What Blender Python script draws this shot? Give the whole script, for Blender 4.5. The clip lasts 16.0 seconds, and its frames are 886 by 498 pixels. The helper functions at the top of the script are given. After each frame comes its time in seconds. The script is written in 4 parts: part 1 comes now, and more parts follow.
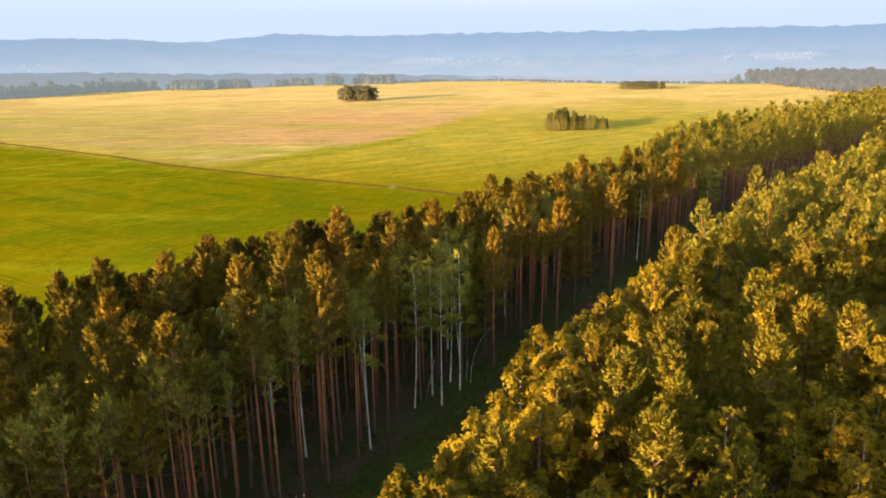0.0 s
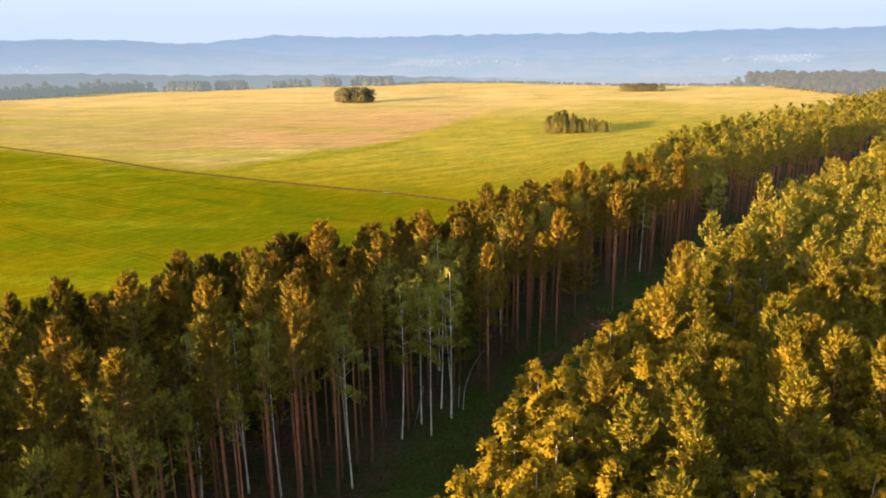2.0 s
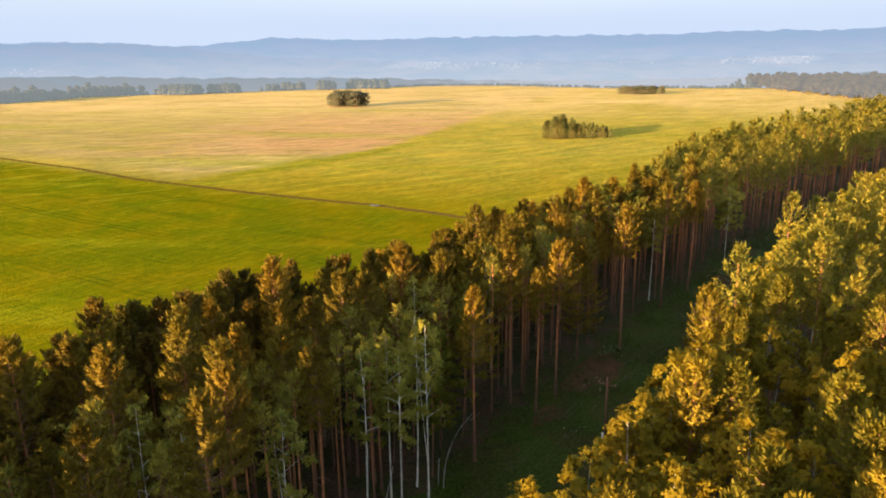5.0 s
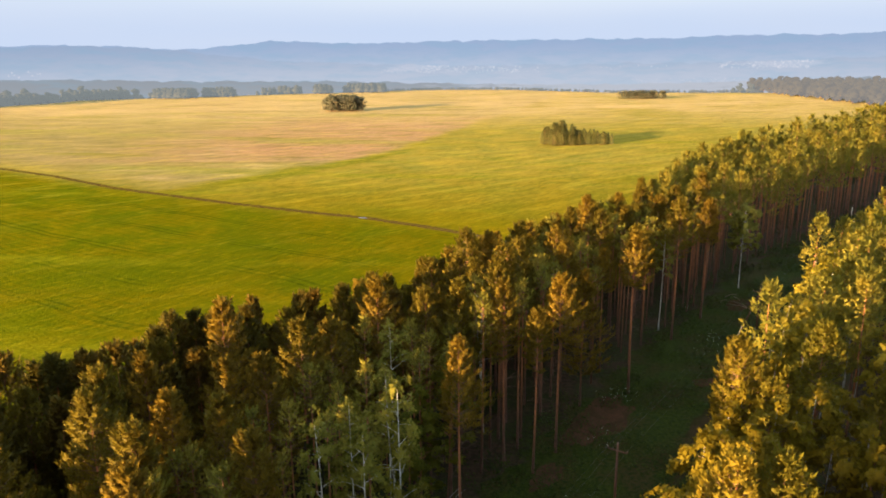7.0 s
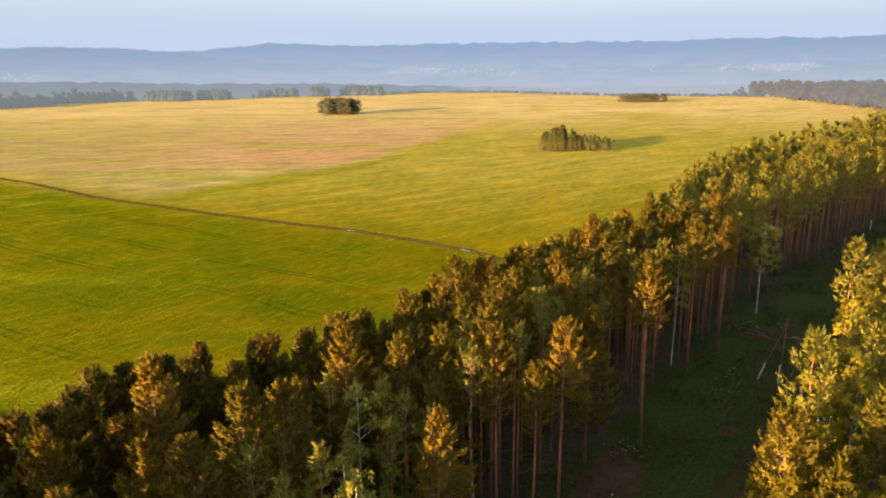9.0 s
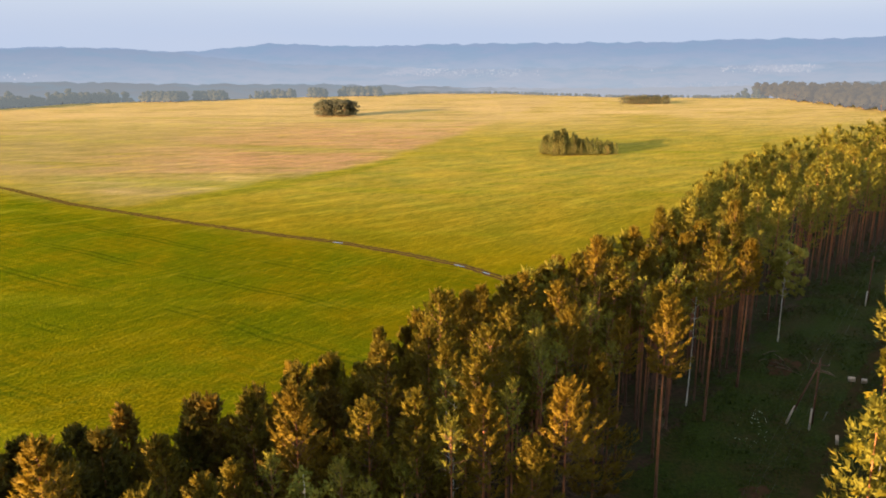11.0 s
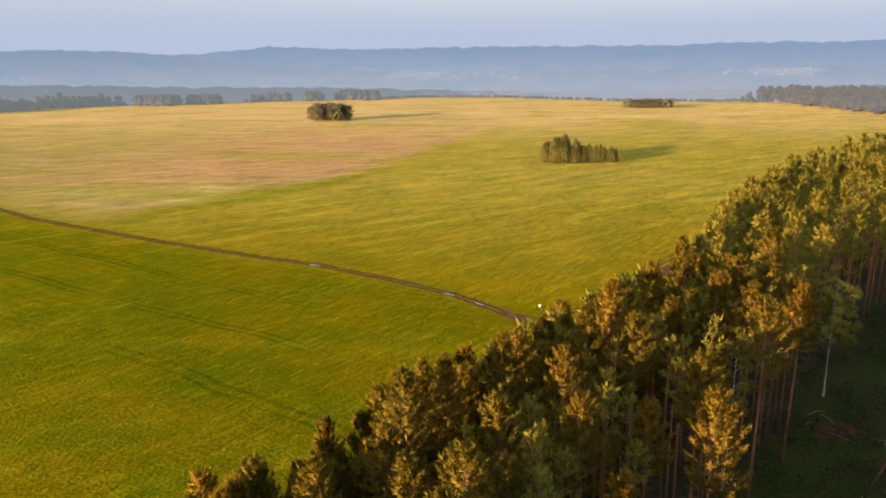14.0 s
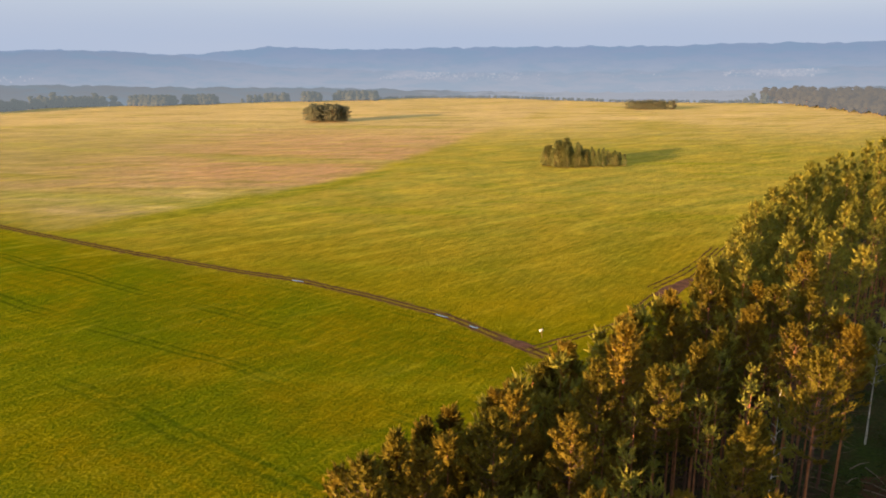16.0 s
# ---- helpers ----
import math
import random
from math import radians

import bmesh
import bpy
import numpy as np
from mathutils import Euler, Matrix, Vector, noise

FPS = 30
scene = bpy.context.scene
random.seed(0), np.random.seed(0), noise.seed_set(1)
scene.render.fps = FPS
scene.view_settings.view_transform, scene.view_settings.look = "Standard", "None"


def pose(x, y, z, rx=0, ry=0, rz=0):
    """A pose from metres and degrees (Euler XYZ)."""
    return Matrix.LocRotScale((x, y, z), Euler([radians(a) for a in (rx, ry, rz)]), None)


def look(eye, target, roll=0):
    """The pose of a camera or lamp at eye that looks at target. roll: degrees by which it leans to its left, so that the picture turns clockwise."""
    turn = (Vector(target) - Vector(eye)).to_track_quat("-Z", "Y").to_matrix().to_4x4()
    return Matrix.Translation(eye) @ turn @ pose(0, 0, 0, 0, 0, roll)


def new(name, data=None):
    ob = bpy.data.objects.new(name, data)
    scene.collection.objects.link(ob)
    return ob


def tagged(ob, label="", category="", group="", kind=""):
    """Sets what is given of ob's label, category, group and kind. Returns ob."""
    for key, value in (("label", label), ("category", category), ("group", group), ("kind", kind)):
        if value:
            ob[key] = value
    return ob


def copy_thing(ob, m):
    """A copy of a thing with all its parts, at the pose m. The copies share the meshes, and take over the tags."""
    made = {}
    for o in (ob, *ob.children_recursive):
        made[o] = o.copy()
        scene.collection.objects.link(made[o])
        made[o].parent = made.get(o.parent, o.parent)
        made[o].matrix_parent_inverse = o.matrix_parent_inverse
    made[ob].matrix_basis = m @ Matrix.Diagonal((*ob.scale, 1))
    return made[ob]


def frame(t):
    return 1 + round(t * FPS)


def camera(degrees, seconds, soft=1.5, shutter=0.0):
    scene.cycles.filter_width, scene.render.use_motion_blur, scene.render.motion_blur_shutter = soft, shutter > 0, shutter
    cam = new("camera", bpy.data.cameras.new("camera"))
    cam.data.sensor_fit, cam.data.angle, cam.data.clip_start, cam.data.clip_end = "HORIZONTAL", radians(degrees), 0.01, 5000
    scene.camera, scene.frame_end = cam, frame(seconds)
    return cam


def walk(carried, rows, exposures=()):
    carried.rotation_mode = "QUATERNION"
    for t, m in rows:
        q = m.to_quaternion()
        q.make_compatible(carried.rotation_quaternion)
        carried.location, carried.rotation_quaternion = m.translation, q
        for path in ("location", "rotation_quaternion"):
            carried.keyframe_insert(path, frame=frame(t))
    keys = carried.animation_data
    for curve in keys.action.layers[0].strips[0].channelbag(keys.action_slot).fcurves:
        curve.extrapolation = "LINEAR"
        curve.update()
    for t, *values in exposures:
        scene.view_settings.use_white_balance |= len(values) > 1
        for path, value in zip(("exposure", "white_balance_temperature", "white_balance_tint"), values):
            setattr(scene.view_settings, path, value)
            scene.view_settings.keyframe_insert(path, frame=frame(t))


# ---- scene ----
cam = camera(63.4, 16.0, soft=1.9)
PATH = [
    (0, (1.444, 0.843, 43.757), (1.332, 2.769, 43.227), -0.7),
    (0.5, (1.585, 2.334, 43.756), (1.474, 4.26, 43.227), -0.7),
    (1, (1.72, 4.023, 43.769), (1.611, 5.948, 43.24), -0.7),
    (1.5, (1.897, 5.972, 43.766), (1.788, 7.898, 43.239), -0.7),
    (2, (2.114, 8.097, 43.778), (2.005, 10.024, 43.252), -0.6),
    (2.5, (2.323, 10.395, 43.796), (2.215, 12.321, 43.271), -0.7),
    (3, (2.544, 12.88, 43.806), (2.437, 14.807, 43.282), -0.6),
    (3.5, (2.805, 15.574, 43.823), (2.698, 17.502, 43.3), -0.7),
    (4, (3.051, 18.508, 43.784), (2.945, 20.436, 43.263), -0.7),
    (4.2, (3.149, 19.724, 43.773), (3.043, 21.652, 43.252), -0.6),
    (6.3, (4.332, 33.121, 43.892), (4.231, 35.051, 43.378), -0.9),
    (6.5, (4.418, 34.362, 43.891), (4.317, 36.293, 43.378), -0.6),
    (7, (4.711, 37.506, 43.965), (4.609, 39.437, 43.454), -0.6),
    (7.5, (4.982, 40.722, 44.038), (4.881, 42.654, 43.529), -0.6),
    (8, (5.185, 43.882, 44.074), (5.085, 45.814, 43.566), -0.5),
    (8.5, (5.449, 47.112, 44.083), (5.35, 49.044, 43.577), -0.5),
    (9, (5.684, 50.302, 44.1), (5.585, 52.235, 43.595), -0.5),
    (9.2, (5.766, 51.557, 44.114), (5.669, 53.49, 43.609), -0.5),
    (11.3, (7.111, 64.843, 44.164), (7.01, 66.776, 43.662), -0.4),
    (11.5, (7.203, 66.128, 44.159), (7.103, 68.061, 43.659), -0.5),
    (12, (7.483, 69.359, 44.138), (7.383, 71.293, 43.638), -0.4),
    (12.5, (7.755, 72.591, 44.091), (7.655, 74.525, 43.593), -0.4),
    (13, (8.029, 75.852, 44.06), (7.929, 77.787, 43.563), -0.4),
    (13.5, (8.327, 79.046, 44.019), (8.226, 80.981, 43.522), -0.4),
    (14, (8.573, 82.17, 43.956), (8.471, 84.105, 43.461), -0.4),
    (14.5, (8.858, 85.342, 43.943), (8.755, 87.277, 43.448), -0.4),
    (15, (9.133, 88.572, 43.931), (9.03, 90.507, 43.435), -0.4),
    (15.5, (9.347, 91.76, 43.878), (9.244, 93.695, 43.383), -0.3),
    (16, (9.493, 94.893, 43.84), (9.39, 96.828, 43.346), -0.3),
]
walk(cam, [(t, look(eye, target, roll)) for t, eye, target, roll in PATH],
     exposures=((0, 3.05, 6500, 7), (4, 3.00, 6500, 9), (8.5, 2.80, 6500, 11), (12.5, 2.60, 6500, 12), (16, 2.44, 6500, 12)))

# ---- world, sun, exposure ----
SUN_AZ, SUN_EL = radians(224.5), radians(6.5)
world = bpy.data.worlds.new("world")
scene.world = world
world.use_nodes = True
wn = world.node_tree
wn.nodes.clear()
sky = wn.nodes.new("ShaderNodeTexSky")
sky.sky_type = "NISHITA"
sky.sun_disc = False
sky.sun_elevation, sky.sun_rotation = SUN_EL, SUN_AZ
sky.altitude, sky.air_density, sky.dust_density, sky.ozone_density = 250, 1.0, 1.2, 1.0
bg = wn.nodes.new("ShaderNodeBackground")
bg.inputs["Strength"].default_value = 0.060
wout = wn.nodes.new("ShaderNodeOutputWorld")
# pale blue haze towards the horizon, all the way round
wco = wn.nodes.new("ShaderNodeTexCoord")
wsep = wn.nodes.new("ShaderNodeSeparateXYZ")
wn.links.new(wco.outputs["Generated"], wsep.inputs[0])
wmap = wn.nodes.new("ShaderNodeMapRange")
wmap.interpolation_type = "SMOOTHSTEP"
wmap.inputs["From Min"].default_value, wmap.inputs["From Max"].default_value = 0.03, 0.43
wn.links.new(wsep.outputs["Z"], wmap.inputs["Value"])
wmix = wn.nodes.new("ShaderNodeMix")
wmix.data_type = "RGBA"
wveil = wn.nodes.new("ShaderNodeTexNoise")
wveil.inputs["Scale"].default_value, wveil.inputs["Detail"].default_value = 3.0, 4.0
wstretch = wn.nodes.new("ShaderNodeMapping")
wstretch.inputs["Scale"].default_value = (1.0, 1.0, 7.0)
wn.links.new(wco.outputs["Generated"], wstretch.inputs["Vector"])
wn.links.new(wstretch.outputs[0], wveil.inputs["Vector"])
wthin = wn.nodes.new("ShaderNodeMix")
wthin.data_type = "RGBA"
wthin.inputs[6].default_value, wthin.inputs[7].default_value = (1.29, 1.58, 2.10, 1), (1.45, 1.66, 2.06, 1)
wn.links.new(wveil.outputs[0], wthin.inputs[0])
wn.links.new(wthin.outputs[2], wmix.inputs[6])
wn.links.new(wmap.outputs[0], wmix.inputs[0])
wtint = wn.nodes.new("ShaderNodeMix")
wtint.data_type, wtint.blend_type = "RGBA", "MULTIPLY"
wtint.inputs[0].default_value = 1.0
wtint.inputs[7].default_value = (2.80, 2.38, 2.03, 1)
wn.links.new(sky.outputs["Color"], wtint.inputs[6])
wn.links.new(wtint.outputs[2], wmix.inputs[7])
wn.links.new(wmix.outputs[2], bg.inputs["Color"])
wn.links.new(bg.outputs["Background"], wout.inputs["Surface"])

sun_data = bpy.data.lights.new("sun", "SUN")
sun_data.energy, sun_data.angle, sun_data.color = 4.9, radians(0.6), (1.0, 0.66, 0.33)
sun = new("sun", sun_data)
to_sun = Vector((math.sin(SUN_AZ) * math.cos(SUN_EL), math.cos(SUN_AZ) * math.cos(SUN_EL), math.sin(SUN_EL)))
sun.matrix_world = look(to_sun * 50, (0, 0, 0))

# ---- materials ----


class Shade:
    """Short hand for building a node material."""

    def __init__(self, name):
        self.m = bpy.data.materials.new(name)
        self.m.use_nodes = True
        self.t = self.m.node_tree
        self.t.nodes.clear()
        self.out = self.node("ShaderNodeOutputMaterial")

    def node(self, kind):
        return self.t.nodes.new(kind)

    def put(self, socket, value):
        if isinstance(value, bpy.types.NodeSocket):
            self.t.links.new(value, socket)
        elif isinstance(value, (tuple, list)) and socket.type == "RGBA" and len(value) == 3:
            socket.default_value = (*value, 1)
        else:
            socket.default_value = value

    def math(self, op, a, b=0.0, c=0.0):
        n = self.node("ShaderNodeMath")
        n.operation = op
        for s, v in zip(n.inputs, (a, b, c)):
            self.put(s, v)
        return n.outputs[0]

    def step(self, x, lo, hi):
        n = self.node("ShaderNodeMapRange")
        n.interpolation_type = "SMOOTHSTEP"
        for k, v in (("Value", x), ("From Min", lo), ("From Max", hi)):
            self.put(n.inputs[k], v)
        return n.outputs[0]

    def mix(self, f, a, b):
        n = self.node("ShaderNodeMix")
        n.data_type = "RGBA"
        self.put(n.inputs[0], f), self.put(n.inputs[6], a), self.put(n.inputs[7], b)
        return n.outputs[2]

    def coord(self):
        return self.node("ShaderNodeTexCoord").outputs["Object"]

    def mapped(self, v, scale=(1, 1, 1), turn=0.0):
        """Turned first, then stretched."""
        for key, value in (("Rotation", (0, 0, turn)), ("Scale", scale)):
            n = self.node("ShaderNodeMapping")
            n.inputs[key].default_value = value
            self.put(n.inputs["Vector"], v)
            v = n.outputs[0]
        return v

    def noise(self, v, scale, detail=3.0, rough=0.55):
        n = self.node("ShaderNodeTexNoise")
        self.put(n.inputs["Vector"], v)
        for k, x in (("Scale", scale), ("Detail", detail), ("Roughness", rough)):
            n.inputs[k].default_value = x
        return n.outputs[0]

    def xyz(self, v):
        n = self.node("ShaderNodeSeparateXYZ")
        self.put(n.inputs[0], v)
        return n.outputs

    def bump(self, h, strength, distance):
        n = self.node("ShaderNodeBump")
        n.inputs["Strength"].default_value, n.inputs["Distance"].default_value = strength, distance
        self.put(n.inputs["Height"], h)
        return n.outputs[0]

    def principled(self, color, rough=0.8, normal=None, spec=0.3):
        n = self.node("ShaderNodeBsdfPrincipled")
        self.put(n.inputs["Base Color"], color), self.put(n.inputs["Roughness"], rough)
        n.inputs["Specular IOR Level"].default_value = spec
        if normal is not None:
            self.put(n.inputs["Normal"], normal)
        return n.outputs[0]

    def done(self, shader):
        self.t.links.new(shader, self.out.inputs["Surface"])
        return self.m


def foliage(name, shade_a, shade_b, tip, thin=0.3, scale=1.3, air=None, joined=False, spread=0.5):
    """Leaves or needles: two greens and a warmer one, varied by leaf, by bough and by tree, with light shining through."""
    s = Shade(name)
    v = s.coord()
    leaf = s.node("ShaderNodeNewGeometry").outputs["Random Per Island"]
    tree = s.step(s.noise(s.mapped(v, (1, 1, 0)), 0.28, 1), 0.3, 0.7) if joined else s.node("ShaderNodeObjectInfo").outputs["Random"]
    c = s.mix(leaf, shade_a, shade_b)
    c = s.mix(s.math("MULTIPLY", s.step(tree, 0.15, 1.0), 0.75), c, tip)
    light = s.math("FRACT", s.math("MULTIPLY", tree, 7.31))
    c = s.mix(s.math("MULTIPLY", light, spread), c, s.mix(0.6, c, (0.02, 0.025, 0.002)))
    bough = s.noise(v, scale, 2, 0.6)
    c = s.mix(s.math("MULTIPLY", s.step(bough, 0.62, 0.36), 0.45), c, s.mix(0.6, c, (0.02, 0.022, 0.003)))
    d = s.principled(c, 0.6, None, 0.12)
    tr = s.node("ShaderNodeBsdfTranslucent")
    s.put(tr.inputs["Color"], c)
    mx = s.node("ShaderNodeMixShader")
    mx.inputs[0].default_value = thin
    s.put(mx.inputs[1], d), s.put(mx.inputs[2], tr.outputs[0])
    shader = mx.outputs[0]
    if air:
        # woods at the far end of the plain: haze mixed over them as a glow
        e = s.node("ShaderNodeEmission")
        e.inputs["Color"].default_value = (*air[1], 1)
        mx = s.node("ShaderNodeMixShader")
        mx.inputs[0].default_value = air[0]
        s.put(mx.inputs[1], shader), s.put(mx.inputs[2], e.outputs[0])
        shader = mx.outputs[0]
    return s.done(shader)


def bark(name, low, high, h0, h1, marks=None, scale=6.0):
    """Bark that changes from the foot of the stem to its upper part, with scales or marks."""
    s = Shade(name)
    v = s.coord()
    z = s.xyz(v)[2]
    n = s.noise(s.mapped(v, (1, 1, 0.25)), scale, 4)
    c = s.mix(s.step(s.math("ADD", z, s.math("MULTIPLY", n, 3.0)), h0, h1), low, high)
    c = s.mix(s.step(n, 0.35, 0.7), c, s.mix(0.55, c, (0.02, 0.015, 0.012)))
    if marks:
        b = s.noise(s.mapped(v, (1.5, 1.5, 5.0)), 2.6, 2)
        c = s.mix(s.step(b, 0.58, 0.64), c, marks)
    return s.done(s.principled(c, 0.85, s.bump(n, 0.5, 0.03)))


M_PINE = foliage("pine_needles", (0.144, 0.112, 0.010), (0.190, 0.134, 0.012), (0.274, 0.163, 0.014), 0.42)
M_PINE_YOUNG = foliage("young_pine_needles", (0.166, 0.145, 0.013), (0.219, 0.173, 0.015), (0.280, 0.195, 0.016), 0.45)
M_PINE_SHADED = foliage("shaded_pine_needles", (0.096, 0.080, 0.010), (0.134, 0.094, 0.011), (0.190, 0.104, 0.012), 0.36)
M_BIRCH = foliage("birch_leaves", (0.220, 0.166, 0.010), (0.255, 0.182, 0.011), (0.287, 0.187, 0.011), 0.5, spread=0.35)
M_PINES = foliage("pine_needles_far", (0.224, 0.208, 0.029), (0.280, 0.242, 0.032), (0.350, 0.272, 0.036), 0.5, 0.8, joined=True)
M_BIRCHES = foliage("birch_leaves_far", (0.255, 0.222, 0.020), (0.312, 0.255, 0.022), (0.378, 0.282, 0.024), 0.5, 0.8, joined=True, spread=0.35)
M_PALE = foliage("pale_birch_leaves", (0.224, 0.216, 0.032), (0.288, 0.264, 0.036), (0.320, 0.268, 0.036), 0.5, spread=0.3)
M_LONE = foliage("lone_birch_leaves", (0.255, 0.245, 0.045), (0.310, 0.280, 0.052), (0.300, 0.270, 0.045), 0.5, spread=0.0)
M_GREEN = foliage("green_leaves", (0.112, 0.124, 0.010), (0.160, 0.156, 0.012), (0.216, 0.172, 0.013), 0.45, spread=0.4)
M_LEAF_HAZY = foliage("hazy_broad_leaves", (0.132, 0.136, 0.093), (0.162, 0.157, 0.102), (0.178, 0.166, 0.102), 0.4, 0.2, spread=0.25)
M_GROVE = foliage("grove_needles", (0.128, 0.140, 0.047), (0.170, 0.166, 0.051), (0.204, 0.178, 0.051), 0.4, 0.5, spread=0.35)
M_FAR_HAZY = foliage("hazy_far_leaves", (0.080, 0.084, 0.056), (0.112, 0.112, 0.068), (0.128, 0.120, 0.068), 0.3, 0.1, (0.74, (0.038, 0.043, 0.045)), True)
M_FAR_HAZY_BROWN = foliage("hazy_brown_far_leaves", (0.080, 0.080, 0.056), (0.112, 0.104, 0.064), (0.128, 0.112, 0.064), 0.3, 0.1, (0.85, (0.039, 0.037, 0.0355)), True)
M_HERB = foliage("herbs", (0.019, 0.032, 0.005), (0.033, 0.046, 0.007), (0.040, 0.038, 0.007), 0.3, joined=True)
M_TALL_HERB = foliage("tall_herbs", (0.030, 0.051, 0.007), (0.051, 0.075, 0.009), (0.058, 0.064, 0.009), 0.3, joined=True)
M_PINE_BARK = bark("pine_bark", (0.12, 0.055, 0.035), (0.35, 0.13, 0.052), 3.0, 11.0)
M_BIRCH_BARK = bark("birch_bark", (0.29, 0.265, 0.24), (0.34, 0.315, 0.28), 0.5, 3.0, (0.05, 0.04, 0.035), 3.0)
M_WHITE_BARK = bark("white_birch_bark", (0.50, 0.47, 0.42), (0.58, 0.54, 0.48), 0.5, 3.0, (0.06, 0.05, 0.045), 3.0)
M_TWIG = bark("twig_bark", (0.10, 0.06, 0.04), (0.16, 0.085, 0.05), 3.0, 14.0)
M_DEAD = bark("dead_wood", (0.20, 0.14, 0.10), (0.26, 0.18, 0.12), 0.0, 3.0)

# edges of the woods, as x over y; PINE_L before y 73 is unseen, widened for shade
PINE_L = ((-90, 0, 40, 60, 69, 73, 80, 88, 94, 103, 113, 116, 122, 126, 131, 136, 142, 151, 160, 168, 181, 211, 248, 262, 298, 317, 362, 410, 520),
          (-175, -132, -104, -84, -56, -49.5, -44, -37, -33.5, -28.5, -22.5, -15, -11, -12, -8.5, -1.5, 3.5, 10, 16.5, 24, 36, 53, 76, 82, 113, 130, 171, 206, 320))
PINE_R = ((-90, 0, 40, 77, 88, 105, 118, 147, 157, 166, 175, 186, 195, 220, 240, 260, 312, 416, 520),
          (-95, -48, -27, -8, -4.5, 5, 13, 31.5, 40, 46, 51.5, 59.5, 67, 91, 109, 127, 180, 285, 390))
WOOD_L = ((-90, 0, 30, 42, 54, 70, 85, 105, 115, 137, 150, 160, 206, 249, 300, 400, 520),
          (-76, -29, -11, -4.5, 2.5, 10.3, 19.2, 29, 37, 51.5, 60, 67, 103, 134, 178, 293, 408))


def at(edge, y):
    return np.interp(y, *edge)


def ground_material():
    s = Shade("field_ground")
    v = s.coord()
    x, y, z = s.xyz(v)

    def times(*f):
        out = f[0]
        for k in f[1:]:
            out = s.math("MULTIPLY", out, k)
        return out

    big, mid = s.noise(v, 0.012, 3), s.noise(v, 0.055, 4)
    fine = s.noise(v, 0.9, 4, 0.65)
    clump = s.noise(v, 1.9, 3, 0.6)
    ridge = s.noise(s.mapped(v, (0.20, 0.85, 1), radians(-54)), 1.0, 4, 0.65)
    sway = s.noise(s.mapped(v, (0.035, 0.17, 1), radians(-40)), 1.0, 5, 0.66)
    streak = s.noise(s.mapped(v, (0.012, 0.10, 1), radians(-6)), 1.0, 3)
    # lush crop before the dirt track, drier and yellower growth behind it
    across = s.math("ADD", y, s.math("MULTIPLY", x, 0.57))
    near = s.step(s.math("ADD", across, s.math("MULTIPLY", s.math("SUBTRACT", mid, 0.5), 16.0)), 228.0, 206.0)
    lush = s.mix(s.step(mid, 0.40, 0.66), (0.129, 0.104, 0.0011), (0.094, 0.100, 0.0011))
    lush = s.mix(times(s.step(s.noise(v, 0.03, 4, 0.6), 0.52, 0.66), 0.75), lush, (0.062, 0.087, 0.0011))
    for cx, cy, rx, ry in ((-52.0, 207.0, 13.0, 25.0), (-72.0, 182.0, 22.0, 13.0), (-14.0, 194.0, 12.0, 5.0), (-30.0, 178.0, 12.0, 8.0)):
        ex, ey = s.math("DIVIDE", s.math("SUBTRACT", x, cx), rx), s.math("DIVIDE", s.math("SUBTRACT", y, cy), ry)
        r2 = s.math("ADD", times(ex, ex), times(ey, ey))
        patch = s.step(s.math("ADD", r2, s.math("MULTIPLY", s.math("SUBTRACT", mid, 0.5), 4.0)), 1.6, -0.2)
        lush = s.mix(times(patch, 0.6), lush, (0.056, 0.086, 0.0011))
    # darker crop colour on the side of the wood
    woodside = s.step(s.math("ADD", x, s.math("MULTIPLY", big, 40.0)), -62.0, -12.0)
    lush = s.mix(times(woodside, 0.55), lush, s.mix(s.step(mid, 0.40, 0.66), (0.104, 0.080, 0.0009), (0.070, 0.077, 0.0009)))
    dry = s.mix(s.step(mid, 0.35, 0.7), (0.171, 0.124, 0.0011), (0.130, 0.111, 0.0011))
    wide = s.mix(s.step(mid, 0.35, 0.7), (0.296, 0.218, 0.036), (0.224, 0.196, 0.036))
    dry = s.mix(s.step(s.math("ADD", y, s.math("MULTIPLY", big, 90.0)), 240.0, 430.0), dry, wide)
    crop = s.mix(near, dry, lush)
    # wheel lines and drill passes of the sown crop, bending a little
    q = s.math("ADD", s.math("DIVIDE", across, 1.151), s.math("ADD", s.math("MULTIPLY", big, 14.0), s.math("MULTIPLY", mid, 1.2)))
    lane = s.math("ABSOLUTE", s.math("SUBTRACT", s.math("MODULO", q, 17.0), 8.5))
    wheel = s.step(s.math("ABSOLUTE", s.math("SUBTRACT", lane, 0.95)), 0.55, 0.15)
    crop = s.mix(times(wheel, near, s.step(s.noise(v, 0.028, 2), 0.40, 0.56), 0.75), crop, (0.033, 0.049, 0.0013))
    passes = s.step(s.math("SINE", s.math("MULTIPLY", q, 2.3)), -0.1, 1.0)
    crop = s.mix(times(passes, near, s.step(big, 0.35, 0.6), 0.45), crop, (0.064, 0.079, 0.0013))
    # the drier, tan meadow beyond, its colour blued a little for haze
    wob = s.math("MULTIPLY", s.math("SUBTRACT", mid, 0.5), 14.0)
    d1 = s.math("ADD", s.math("ADD", s.math("MULTIPLY", s.math("ADD", x, 102.0), -0.84), s.math("MULTIPLY", s.math("ADD", y, -286.0), 0.545)), wob)
    d2 = s.math("ADD", s.math("ADD", s.math("MULTIPLY", s.math("ADD", x, 40.0), -0.97), s.math("MULTIPLY", s.math("ADD", y, -382.0), 0.25)), wob)
